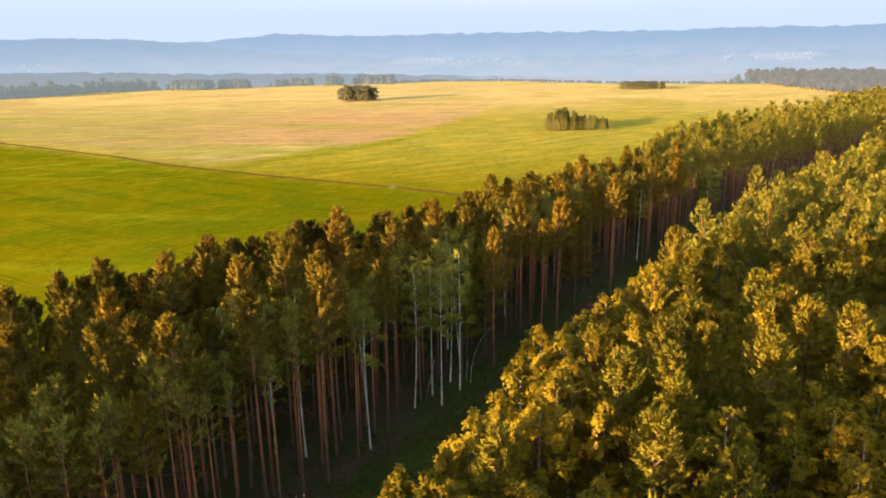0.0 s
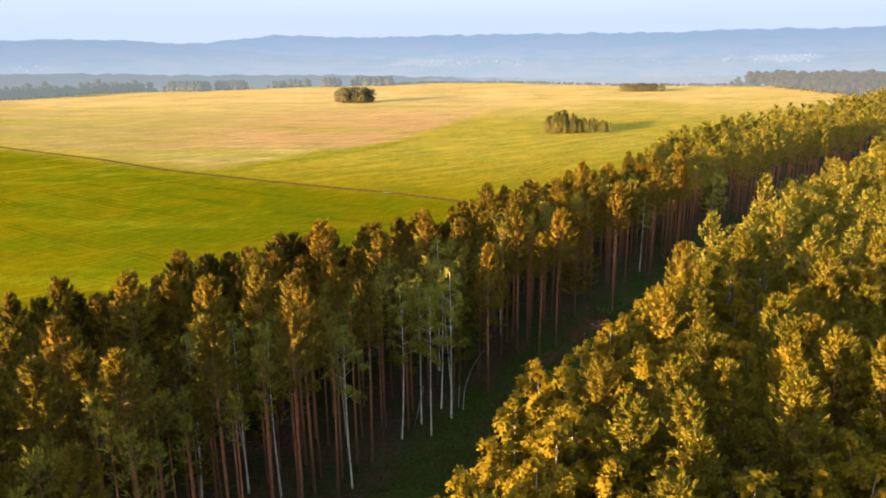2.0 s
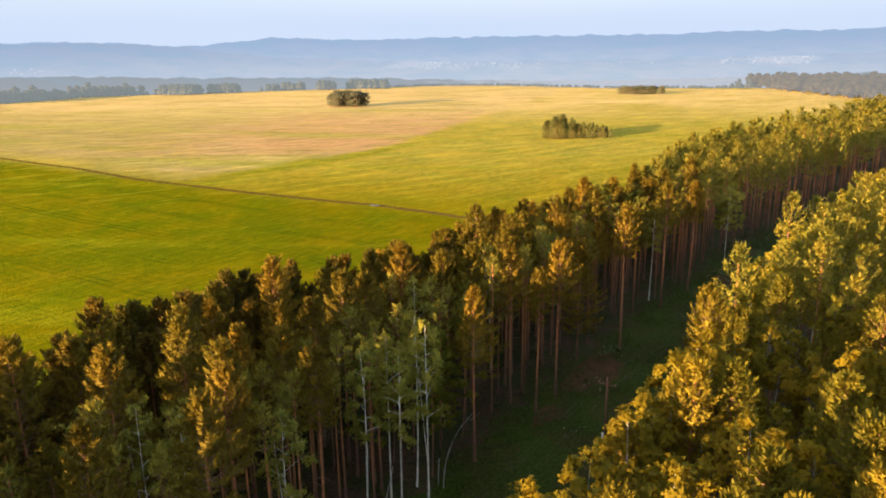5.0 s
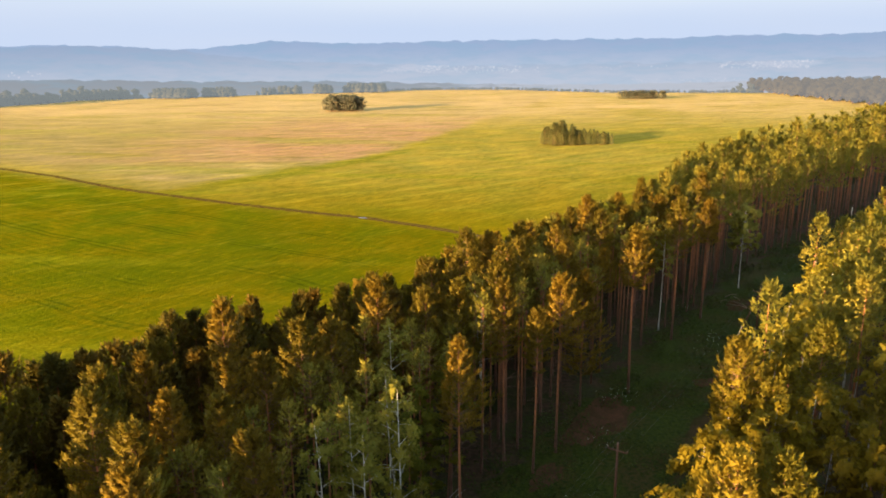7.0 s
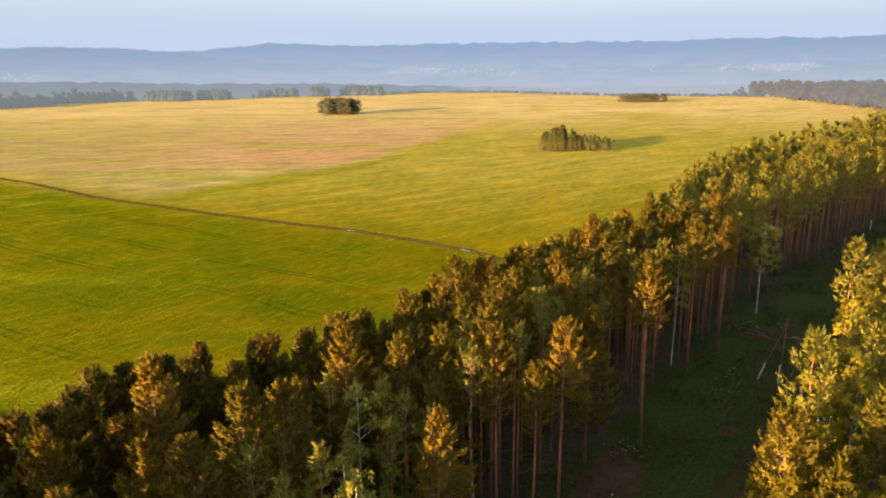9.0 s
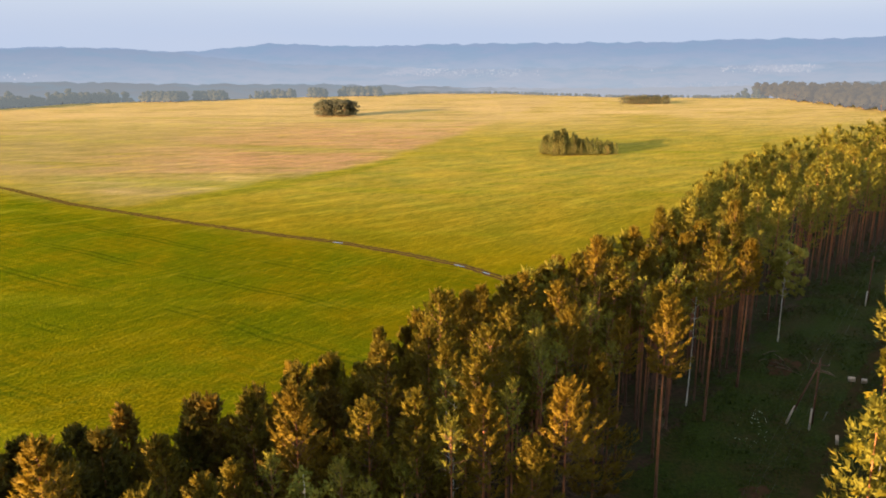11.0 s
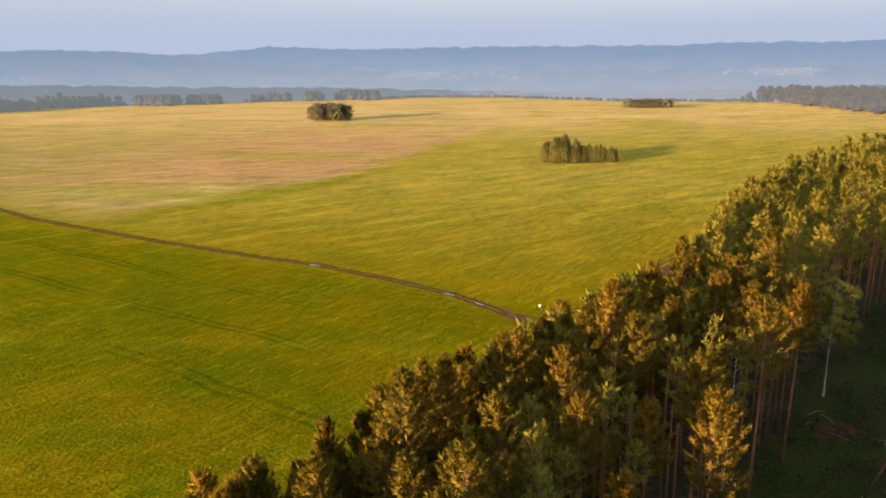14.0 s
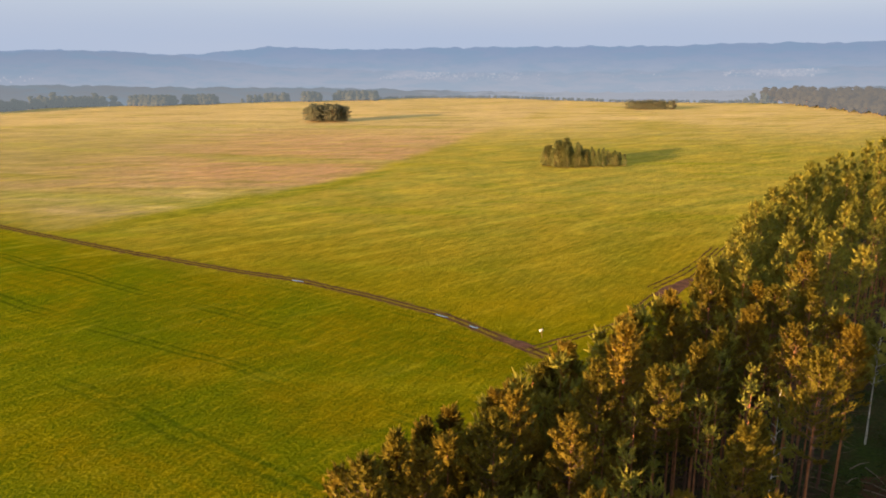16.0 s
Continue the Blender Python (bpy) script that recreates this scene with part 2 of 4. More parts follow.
    d3 = s.math("ADD", s.math("ADD", s.math("MULTIPLY", s.math("ADD", x, 127.0), 0.52), s.math("MULTIPLY", s.math("ADD", y, -291.0), 0.855)), wob)
    tan_zone = times(s.step(d1, -3.0, 12.0), s.step(d2, -3.0, 10.0), s.step(d3, -6.0, 26.0))
    band = s.noise(s.mapped(v, (0.004, 0.022, 1), radians(9)), 1.0, 3)
    tan_col = s.mix(s.step(band, 0.38, 0.62), (0.272, 0.201, 0.092), (0.288, 0.221, 0.074))
    pink = times(s.step(x, -230.0, -90.0), s.step(y, 325.0, 390.0), s.step(y, 660.0, 560.0))
    tan_col = s.mix(times(pink, s.step(streak, 0.2, 0.6), 0.9), tan_col, (0.400, 0.212, 0.118))
    tan_col = s.mix(times(s.step(band, 0.52, 0.66), 0.7), tan_col, (0.250, 0.228, 0.0565))
    dash = s.noise(s.mapped(v, (0.022, 0.15, 1), radians(5)), 1.0, 4, 0.62)
    tan_col = s.mix(times(s.step(dash, 0.55, 0.66), 0.8), tan_col, (0.198, 0.151, 0.0433))
    tan_col = s.mix(times(s.step(dash, 0.46, 0.34), 0.5), tan_col, (0.474, 0.335, 0.1581))
    crop = s.mix(times(s.step(dash, 0.52, 0.66), 0.4, s.step(y, 240.0, 330.0)), crop, (0.147, 0.156, 0.0051))
    c = s.mix(tan_zone, crop, tan_col)
    # greener strip along the border of the meadow
    border = times(s.step(d1, 9.0, -1.0), s.step(d1, -16.0, -5.0), s.step(d3, 0.0, 30.0), s.step(d2, -10.0, 0.0), 0.6)
    c = s.mix(border, c, (0.115, 0.128, 0.0051))
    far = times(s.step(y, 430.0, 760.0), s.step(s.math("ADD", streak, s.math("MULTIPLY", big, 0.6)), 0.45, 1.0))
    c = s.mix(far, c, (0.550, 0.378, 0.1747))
    # darker growth streaks right across and single clumps
    c = s.mix(times(s.step(s.noise(s.mapped(v, (0.006, 0.05, 1), radians(4)), 1.0, 4), 0.54, 0.72), 0.45), c, (0.192, 0.189, 0.0064))
    c = s.mix(times(s.step(fine, 0.42, 0.7), 0.35), c, s.mix(0.6, c, (0.058, 0.079, 0.0051)))
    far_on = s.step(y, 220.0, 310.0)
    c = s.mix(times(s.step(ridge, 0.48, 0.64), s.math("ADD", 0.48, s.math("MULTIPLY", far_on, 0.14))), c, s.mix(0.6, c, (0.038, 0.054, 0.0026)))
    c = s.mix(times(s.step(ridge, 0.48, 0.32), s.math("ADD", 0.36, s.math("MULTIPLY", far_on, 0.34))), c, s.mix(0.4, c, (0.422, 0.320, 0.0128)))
    tuft = times(s.step(s.noise(v, 0.42, 4, 0.62), 0.53, 0.62), s.step(s.noise(v, 0.045, 2), 0.44, 0.62), near)
    c = s.mix(times(tuft, 0.6), c, s.mix(0.6, c, (0.030, 0.056, 0.0020)))
    c = s.mix(times(s.step(clump, 0.50, 0.68), 0.5), c, s.mix(0.6, c, (0.038, 0.045, 0.0038)))
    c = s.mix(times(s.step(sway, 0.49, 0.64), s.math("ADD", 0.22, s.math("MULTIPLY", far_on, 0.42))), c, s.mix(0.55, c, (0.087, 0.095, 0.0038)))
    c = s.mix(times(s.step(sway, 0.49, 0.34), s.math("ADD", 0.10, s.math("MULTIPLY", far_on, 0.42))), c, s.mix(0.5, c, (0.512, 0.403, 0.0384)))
    # the valley bottom
    c = s.mix(s.step(z, -8.0, -30.0), c, (0.08, 0.085, 0.07))
    h = s.math("ADD", s.math("MULTIPLY", s.noise(v, 0.016, 2), 2.2), s.math("MULTIPLY", sway, 0.75))
    h = s.math("ADD", h, s.math("ADD", s.math("MULTIPLY", ridge, 0.42), s.math("MULTIPLY", clump, 0.26)))
    return s.done(s.principled(c, 0.9, s.bump(h, 0.8, 1.0), 0.0))


def floor_material():
    s = Shade("forest_floor")
    v = s.coord()
    mid, fine = s.noise(v, 0.14, 4), s.noise(v, 1.6, 4, 0.65)
    c = s.mix(s.step(mid, 0.42, 0.6), (0.030, 0.034, 0.008), (0.060, 0.032, 0.018))
    c = s.mix(s.step(fine, 0.4, 0.65), c, (0.026, 0.018, 0.009))
    return s.done(s.principled(c, 0.95, s.bump(fine, 0.6, 0.25), 0.1))


def dirt_material(name, a, b, wet=0.0):
    s = Shade(name)
    v = s.coord()
    mid, fine = s.noise(v, 0.5, 4), s.noise(v, 4.0, 4)
    c = s.mix(s.step(mid, 0.35, 0.65), a, b)
    c = s.mix(s.step(fine, 0.4, 0.7), c, s.mix(0.5, c, (0.03, 0.02, 0.015)))
    return s.done(s.principled(c, 0.95 - wet, s.bump(fine, 0.5, 0.1), 0.0))


def clearing_material():
    s = Shade("clearing_grass")
    v = s.coord()
    mid, fine = s.noise(v, 0.16, 4), s.noise(v, 2.2, 4, 0.65)
    c = s.mix(s.step(mid, 0.40, 0.62), (0.030, 0.041, 0.003), (0.044, 0.031, 0.008))
    c = s.mix(s.step(fine, 0.4, 0.65), c, (0.015, 0.022, 0.002))
    return s.done(s.principled(c, 0.95, s.bump(fine, 0.7, 0.3), 0.1))


M_GROUND, M_FLOOR = ground_material(), floor_material()
M_CLEARING = clearing_material()
M_DIRT = dirt_material("dirt", (0.050, 0.026, 0.013), (0.080, 0.042, 0.022))
M_BED = dirt_material("track_bed", (0.150, 0.105, 0.012), (0.120, 0.092, 0.010))
M_PATH = dirt_material("path_earth", (0.050, 0.034, 0.016), (0.034, 0.030, 0.010))
M_SOIL = dirt_material("red_soil", (0.085, 0.040, 0.022), (0.050, 0.030, 0.014))
M_MUD = dirt_material("mud", (0.13, 0.065, 0.042), (0.075, 0.040, 0.028))
s = Shade("puddle_water")
M_PUDDLE = s.done(s.principled((0.05, 0.045, 0.04), 0.05, None, 0.5))


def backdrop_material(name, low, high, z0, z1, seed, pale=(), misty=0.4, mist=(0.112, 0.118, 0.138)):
    """Distant slopes with the haze painted into a glowing colour; pale holds village slopes and mist as bearing,
    height, half width, half height, lean.
    """
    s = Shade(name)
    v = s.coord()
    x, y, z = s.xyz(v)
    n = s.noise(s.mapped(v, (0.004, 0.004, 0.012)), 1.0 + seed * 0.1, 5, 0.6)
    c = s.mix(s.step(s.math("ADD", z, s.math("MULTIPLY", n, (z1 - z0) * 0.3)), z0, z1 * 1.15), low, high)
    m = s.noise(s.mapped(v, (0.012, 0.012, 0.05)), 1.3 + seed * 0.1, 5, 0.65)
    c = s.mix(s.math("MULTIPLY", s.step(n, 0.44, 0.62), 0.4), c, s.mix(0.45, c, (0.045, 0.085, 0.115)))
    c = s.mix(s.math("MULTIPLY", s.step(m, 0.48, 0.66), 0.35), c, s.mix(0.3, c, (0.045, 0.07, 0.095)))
    bearing = s.math("DIVIDE", x, y)
    for bx, bz, rx, rz, lean in pale:
        ex = s.math("SUBTRACT", bearing, bx)
        ez = s.math("DIVIDE", s.math("SUBTRACT", s.math("SUBTRACT", z, bz), s.math("MULTIPLY", ex, lean)), rz)
        ex = s.math("DIVIDE", ex, rx)
        r2 = s.math("ADD", s.math("ADD", s.math("MULTIPLY", ex, ex), s.math("MULTIPLY", ez, ez)), s.math("MULTIPLY", s.math("SUBTRACT", m, 0.5), 2.4))
        c = s.mix(s.math("MULTIPLY", s.step(r2, 1.2, 0.1), misty), c, mist)
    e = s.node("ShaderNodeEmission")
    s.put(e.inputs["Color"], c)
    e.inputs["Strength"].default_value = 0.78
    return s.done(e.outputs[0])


# ---- meshes ----
def mesh_of(name, verts, faces, materials, index=None, smooth=False):
    """One mesh from arrays; faces is a list of (n, k) arrays, one k each."""
    me = bpy.data.meshes.new(name)
    verts = np.asarray(verts, np.float32)
    sizes = np.concatenate([np.full(len(f), f.shape[1], np.int32) for f in faces])
    loops = np.concatenate([np.asarray(f, np.int32).ravel() for f in faces])
    me.vertices.add(len(verts))
    me.vertices.foreach_set("co", verts.ravel())
    me.loops.add(len(loops))
    me.loops.foreach_set("vertex_index", loops)
    me.polygons.add(len(sizes))
    me.polygons.foreach_set("loop_start", np.r_[0, np.cumsum(sizes)[:-1]].astype(np.int32))
    for m in materials:
        me.materials.append(m)
    if index is not None:
        me.polygons.foreach_set("material_index", np.asarray(index, np.int32))
    me.polygons.foreach_set("use_smooth", np.full(len(sizes), smooth))
    me.update(calc_edges=True)
    return me


def unit(a):
    return a / np.maximum(np.linalg.norm(a, axis=-1, keepdims=True), 1e-9)


class Bits:
    """Collects vertices, triangles and quads, with soft outward normals for foliage."""

    def __init__(self):
        self.v, self.t, self.q, self.n, self.nrm = [], [], [], 0, []

    def blades(self, p, out):
        """Pieces of 3 or 4 corners, shape (n, k, 3), each turned to face the way out (n, 3)."""
        k = p.shape[1]
        g = np.cross(p[:, 1] - p[:, 0], p[:, 2] - p[:, 0])
        flip = (g * out).sum(1) < 0
        p[flip] = p[flip][:, ::-1]
        soft = unit(unit(out) * 0.9 + unit(g) * np.where(flip, -1, 1)[:, None] * 0.18)
        (self.t if k == 3 else self.q).append(np.arange(len(p) * k).reshape(-1, k) + self.n)
        self.v.append(p.reshape(-1, 3))
        self.nrm.append(np.repeat(soft, k, 0))
        self.n += len(p) * k

    def tube(self, points, radii, sides=6):
        points, radii = np.asarray(points, float), np.asarray(radii, float)
        k = len(points)
        ahead = unit(np.gradient(points, axis=0))
        ref = np.where(np.abs(ahead[:, 2:3]) > 0.9, [[1.0, 0, 0]], [[0, 0, 1.0]])
        a = unit(np.cross(ahead, ref))
        b = np.cross(ahead, a)
        th = np.linspace(0, 2 * np.pi, sides, endpoint=False)
        way = np.cos(th)[None, :, None] * a[:, None] + np.sin(th)[None, :, None] * b[:, None]
        self.v.append((points[:, None] + radii[:, None, None] * way).reshape(-1, 3))
        self.nrm.append(way.reshape(-1, 3))
        i, j = np.meshgrid(np.arange(k - 1), np.arange(sides), indexing="ij")
        n = (j + 1) % sides
        self.q.append(np.stack([i * sides + j, i * sides + n, (i + 1) * sides + n, (i + 1) * sides + j], -1).reshape(-1, 4) + self.n)
        self.n += k * sides

    def mesh(self, name, material, soft=False):
        f = ([np.concatenate(self.t)] if self.t else []) + ([np.concatenate(self.q)] if self.q else [])
        me = mesh_of(name, np.concatenate(self.v), f, [material], smooth=True)
        if soft:
            me.normals_split_custom_set_from_vertices(np.concatenate(self.nrm).astype(np.float32))
        return me

    def arrays(self):
        v, w = np.concatenate(self.v), np.concatenate(self.nrm)
        t = np.concatenate(self.t) if self.t else np.zeros((0, 3), int)
        if self.q:
            q = np.concatenate(self.q)
            t = np.concatenate([t, q[:, [0, 1, 2]], q[:, [0, 2, 3]]])
        return v, t, w


def spindles(bits, rng, base, way, length, radius, axis, sides=5, belly=0.42):
    """Slender tufts: pointed at both ends, uneven in the middle, one connected piece each."""
    n = len(base)
    way = unit(way)
    ref = np.where(np.abs(way[:, 2:3]) > 0.8, [[1.0, 0, 0]], [[0, 0, 1.0]])
    a = unit(np.cross(way, ref))
    b = np.cross(way, a)
    th = np.linspace(0, 2 * np.pi, sides, endpoint=False)[None] + rng.uniform(0, 6.28, (n, 1))
    radial = np.cos(th)[..., None] * a[:, None] + np.sin(th)[..., None] * b[:, None]
    mid = base[:, None] + way[:, None] * (length[:, None, None] * (belly + rng.uniform(-0.16, 0.16, (n, sides, 1))))
    ring = mid + radial * (radius[:, None, None] * rng.uniform(0.7, 1.25, (n, sides, 1)))
    tip = base + way * length[:, None]
    out = unit(0.5 * (base + tip) - axis) + [0, 0, 0.22]
    v = np.concatenate([base[:, None], ring, tip[:, None]], 1)
    w = np.concatenate([(out - way * 0.6)[:, None], out[:, None] * 0.75 + radial * 0.8, (out * 0.7 + way)[:, None]], 1)
    k = np.arange(sides)
    f = np.concatenate([np.stack([np.zeros(sides, int), (k + 1) % sides + 1, k + 1], 1), np.stack([k + 1, (k + 1) % sides + 1, np.full(sides, sides + 1)], 1)])
    bits.t.append((f[None] + (np.arange(n) * (sides + 2))[:, None, None]).reshape(-1, 3) + bits.n)
    bits.v.append(v.reshape(-1, 3))
    bits.nrm.append(unit(w.reshape(-1, 3)))
    bits.n += n * (sides + 2)


def needles(bits, rng, base, way, length, count, size, axis):
    """Bottle-brush shoots: count slender sprays of needles standing round each shoot."""
    n = len(base)
    way = unit(way)
    ref = np.where(np.abs(way[:, 2:3]) > 0.8, [[1.0, 0, 0]], [[0, 0, 1.0]])
    a = unit(np.cross(way, ref))
    b = np.cross(way, a)
    along = np.linspace(0.0, 1.0, count)[None, :] + rng.uniform(-0.08, 0.08, (n, count))
    th = np.arange(count)[None, :] * 2.4 + rng.uniform(0, 6.28, (n, 1))
    spread = np.radians(62 - 46 * along)
    radial = np.cos(th)[..., None] * a[:, None] + np.sin(th)[..., None] * b[:, None]
    lie = way[:, None] * np.cos(spread)[..., None] + radial * np.sin(spread)[..., None]
    p = base[:, None] + way[:, None] * (along * length[:, None])[..., None]
    side = unit(np.cross(lie, radial + 0.5 * rng.normal(size=radial.shape)))
    ln = (size * rng.uniform(0.75, 1.25, (n, count)))[..., None]
    w = ln * 0.19
    out = 0.85 * unit((p - axis) * [1, 1, 0.4]) + 0.75 * radial + 0.2 * way[:, None] + [0, 0, 0.1]
    bits.blades(np.stack([p - side * w, p + side * w, p + lie * ln], 2).reshape(-1, 3, 3), out.reshape(-1, 3))


def leaves(bits, rng, centre, spread, count, size, axis, droop=0.5):
    """Loose leaves gathered round each centre."""
    n = len(centre)
    off = rng.normal(size=(n, count, 3)) * spread
    p = (centre[:, None] + off).reshape(-1, 3)
    p[:, 2] = np.maximum(p[:, 2], 0.05)
    u = unit(rng.normal(size=p.shape) + [0, 0, -droop])
    w = unit(np.cross(u, rng.normal(size=p.shape)))
    s_ = size * rng.uniform(0.6, 1.4, (len(p), 1))
    out = unit(p - axis) + 0.6 * unit(off.reshape(-1, 3)) + [0, 0, 0.15]
    bits.blades(np.stack([p - w * s_ * 0.3, p + w * s_ * 0.3, p + u * s_], 1), out)


def pine_bits(seed, height, crown_from, radius, whorls=16, arms=5, shoots=8, count=9, size=0.31, sides=7, dead=10, point=0.58, thin_low=0.3):
    """A Scots pine: a tall bare stem, dead stubs under the crown, whorls of upturned branches fanning out into brushes of needles."""
    rng = np.random.default_rng(seed)
    stem, twig, crown = Bits(), Bits(), Bits()
    zs = np.linspace(0, height * 0.98, 8)
    bend = rng.normal(0, 0.10, 2)
    path = np.stack([bend[0] * np.sin(zs / height * 3.0), bend[1] * np.sin(zs / height * 2.2), zs], 1)
    r0 = 0.0075 * height + 0.01
    stem.tube(path, r0 * (1 - 0.88 * (zs / height) ** 1.2) + np.r_[0.04, np.zeros(7)], sides)

    def on(z):
        return np.stack([np.interp(z, zs, path[:, 0]), np.interp(z, zs, path[:, 1]), z], -1)

    u = np.repeat(np.linspace(0.0, 0.97, whorls), arms) + rng.normal(0, 0.22 / whorls, whorls * arms)
    az = np.tile(np.arange(arms) * 2 * np.pi / arms, whorls) + np.repeat(rng.uniform(0, 6.28, whorls), arms) + rng.normal(0, 0.25, whorls * arms)
    keep = rng.uniform(0, 1, len(u)) > np.interp(u, (0, 0.3, 1), (thin_low, 0.1, 0.0))
    u, az = np.clip(u[keep], 0, 0.985), az[keep]
    n = len(u)
    base = on(crown_from + (height - 0.35 - crown_from) * u)
    lop = 1 + 0.18 * np.cos(az - rng.uniform(0, 6.28))
    reach = radius * np.minimum(1, (u + 0.3) / 0.55) * (1 - u) ** point * lop * rng.uniform(0.7, 1.18, n) + 0.28
    el = np.radians(2 + 50 * u + rng.normal(0, 7, n))
    d = np.stack([np.cos(az) * np.cos(el), np.sin(az) * np.cos(el), np.sin(el)], 1)
    side = unit(np.cross(d, [0, 0, 1.0]))
    lift = np.array([0, 0, 0.2])
    for i in range(n if size < 0.5 else 0):
        twig.tube([base[i], base[i] + d[i] * reach[i] * 0.5 + lift * reach[i] * 0.25, base[i] + d[i] * reach[i] + lift * reach[i]],
                  [0.045 * (1 - 0.6 * u[i]) + 0.01, 0.03, 0.010], 3)
    f = np.linspace(0.3, 1.0, shoots)[None] + rng.uniform(-0.05, 0.05, (n, shoots))
    at_ = base[:, None] + d[:, None] * (reach[:, None] * f)[..., None] + lift * (reach[:, None] * f * f)[..., None]
    swing = np.where(np.arange(shoots) % 2 == 0, 1.0, -1.0)[None] * rng.uniform(0.35, 1.0, (n, shoots)) * (1.12 - f)
    way = d[:, None] * 0.7 + side[:, None] * (swing * 1.5)[..., None] + (np.array([0, 0, 1.0]) * (0.45 + 0.6 * f * f)[..., None]) + rng.normal(0, 0.14, (n, shoots, 3))
    long_ = (0.34 + 0.42 * reach[:, None] * (1.08 - f)) * rng.uniform(0.75, 1.25, (n, shoots)) * (size / 0.31) ** 0.5
    core = np.array([0, 0, crown_from * 0.55 + height * 0.45])
    needles(crown, rng, at_.reshape(-1, 3), way.reshape(-1, 3), long_.ravel(), count, size, core)
    tip = on(np.full(3, height - 0.75))
    needles(crown, rng, tip, np.array([[0.05, 0, 1], [0.3, 0.25, 1], [-0.25, -0.3, 1]]), np.array([0.95, 0.6, 0.6]), count + 4, size * 0.85, core)
    for k in range(dead):
        zz = crown_from - rng.uniform(0.0, 0.42) * crown_from
        a, l = rng.uniform(0, 6.28), rng.uniform(0.7, 2.6)
        p0 = on(np.array(zz))
        twig.tube([p0, p0 + [math.cos(a) * l * 0.6, math.sin(a) * l * 0.6, 0.08], p0 + [math.cos(a) * l, math.sin(a) * l, 0.3 * l * rng.uniform(-0.5, 0.8)]],
                  [0.022, 0.016, 0.006], 3)
    return stem, twig, crown


def birch_bits(seed, height, crown_from, radius, limbs=16, strands=9, count=36, size=0.2, sides=6, forks=1, droop=0.55, long_=1.0, stout=0.0058):
    """A birch: a slender pale stem, steep limbs, and hanging twigs set with small leaves."""
    rng = np.random.default_rng(seed)
    stem, twig, crown = Bits(), Bits(), Bits()
    zs = np.linspace(0, height * 0.96, 8)
    bend = rng.normal(0, 0.28, 2)
    path = np.stack([bend[0] * np.sin(zs / height * 2.6), bend[1] * np.sin(zs / height * 3.1), zs], 1)
    r0 = stout * height + 0.01
    stem.tube(path, r0 * (1 - 0.88 * zs / height) + np.r_[0.03, np.zeros(7)], sides)
    for k in range(forks - 1):
        a = rng.uniform(0, 6.28)
        z0 = height * rng.uniform(0.05, 0.3)
        g = np.linspace(0, 1, 6)
        out = np.array([math.cos(a), math.sin(a), 0]) * radius * 0.5
        fp = np.stack([np.interp(z0, zs, path[:, 0]) + out[0] * g, np.interp(z0, zs, path[:, 1]) + out[1] * g, z0 + (height * 0.88 - z0) * g], 1)
        stem.tube(fp, r0 * 0.6 * (1 - 0.85 * g), sides)
    starts, outs, hearts = [], [], []
    lop = rng.uniform(0, 6.28)
    for i in range(limbs):
        u = (i + rng.uniform(0, 1)) / limbs
        z = crown_from + (height * 0.9 - crown_from) * u
        p0 = np.array([np.interp(z, zs, path[:, 0]), np.interp(z, zs, path[:, 1]), z])
        a = i * 2.4 + rng.normal(0, 0.4)
        ln = radius * math.sqrt(max(0.08, 1 - ((u - 0.4) / 0.66) ** 2)) * rng.uniform(0.7, 1.15) * (1 + 0.2 * math.cos(a - lop))
        rise = ln * rng.uniform(0.4, 1.0)
        g = np.linspace(0, 1, 5)
        arc = p0 + np.stack([math.cos(a) * ln * g, math.sin(a) * ln * g, rise * (g - 0.4 * g**3)], 1)
        if sides > 4:
            twig.tube(arc, 0.035 * (1 - 0.85 * g) * (1.2 - 0.6 * u), 3)
        f = rng.uniform(0.35, 1.05, strands)
        starts.append(p0 + np.stack([math.cos(a) * ln * f, math.sin(a) * ln * f, rise * (f - 0.4 * f**3)], 1) + rng.normal(0, 0.16, (strands, 3)))
        b = a + rng.normal(0, 0.9, strands)
        outs.append(np.stack([np.cos(b), np.sin(b), np.full(strands, 0.5)], 1))
        hearts.append(np.tile(arc[3] * [0.8, 0.8, 1] - [0, 0, 0.7], (strands, 1)))
    top = path[-1] + rng.normal(0, 0.22, (strands, 3)) * [1, 1, 1.6]
    b = rng.uniform(0, 6.28, strands)
    starts.append(top), outs.append(np.stack([np.cos(b), np.sin(b), np.full(strands, 0.8)], 1)), hearts.append(np.tile(path[-1] - [0, 0, 1.2], (strands, 1)))
    st, out, heart = np.concatenate(starts), np.concatenate(outs), np.concatenate(hearts)
    n = len(st)
    ln = long_ * rng.uniform(0.6, 1.25, n)
    t = rng.uniform(0, 1, (n, count))
    p = st[:, None] + out[:, None] * (0.6 * ln[:, None] * t)[..., None]
    p[..., 2] -= droop * 1.5 * ln[:, None] * t * t
    p = (p + rng.normal(0, 0.11 * long_, p.shape)).reshape(-1, 3)
    way = unit(rng.normal(size=p.shape) + [0, 0, -droop])
    w = unit(np.cross(way, rng.normal(size=p.shape)))
    s_ = size * rng.uniform(0.65, 1.35, (len(p), 1))
    core = np.array([0, 0, crown_from * 0.5 + height * 0.5])
    face = unit((p - core) * [1, 1, 0.5]) * 0.8 + unit((p - np.repeat(heart, count, 0)) * [1, 1, 0.7]) + [0, 0, 0.1]
    crown.blades(np.stack([p - w * s_ * 0.42, p + w * s_ * 0.42, p + way * s_], 1), face)
    return stem, twig, crown


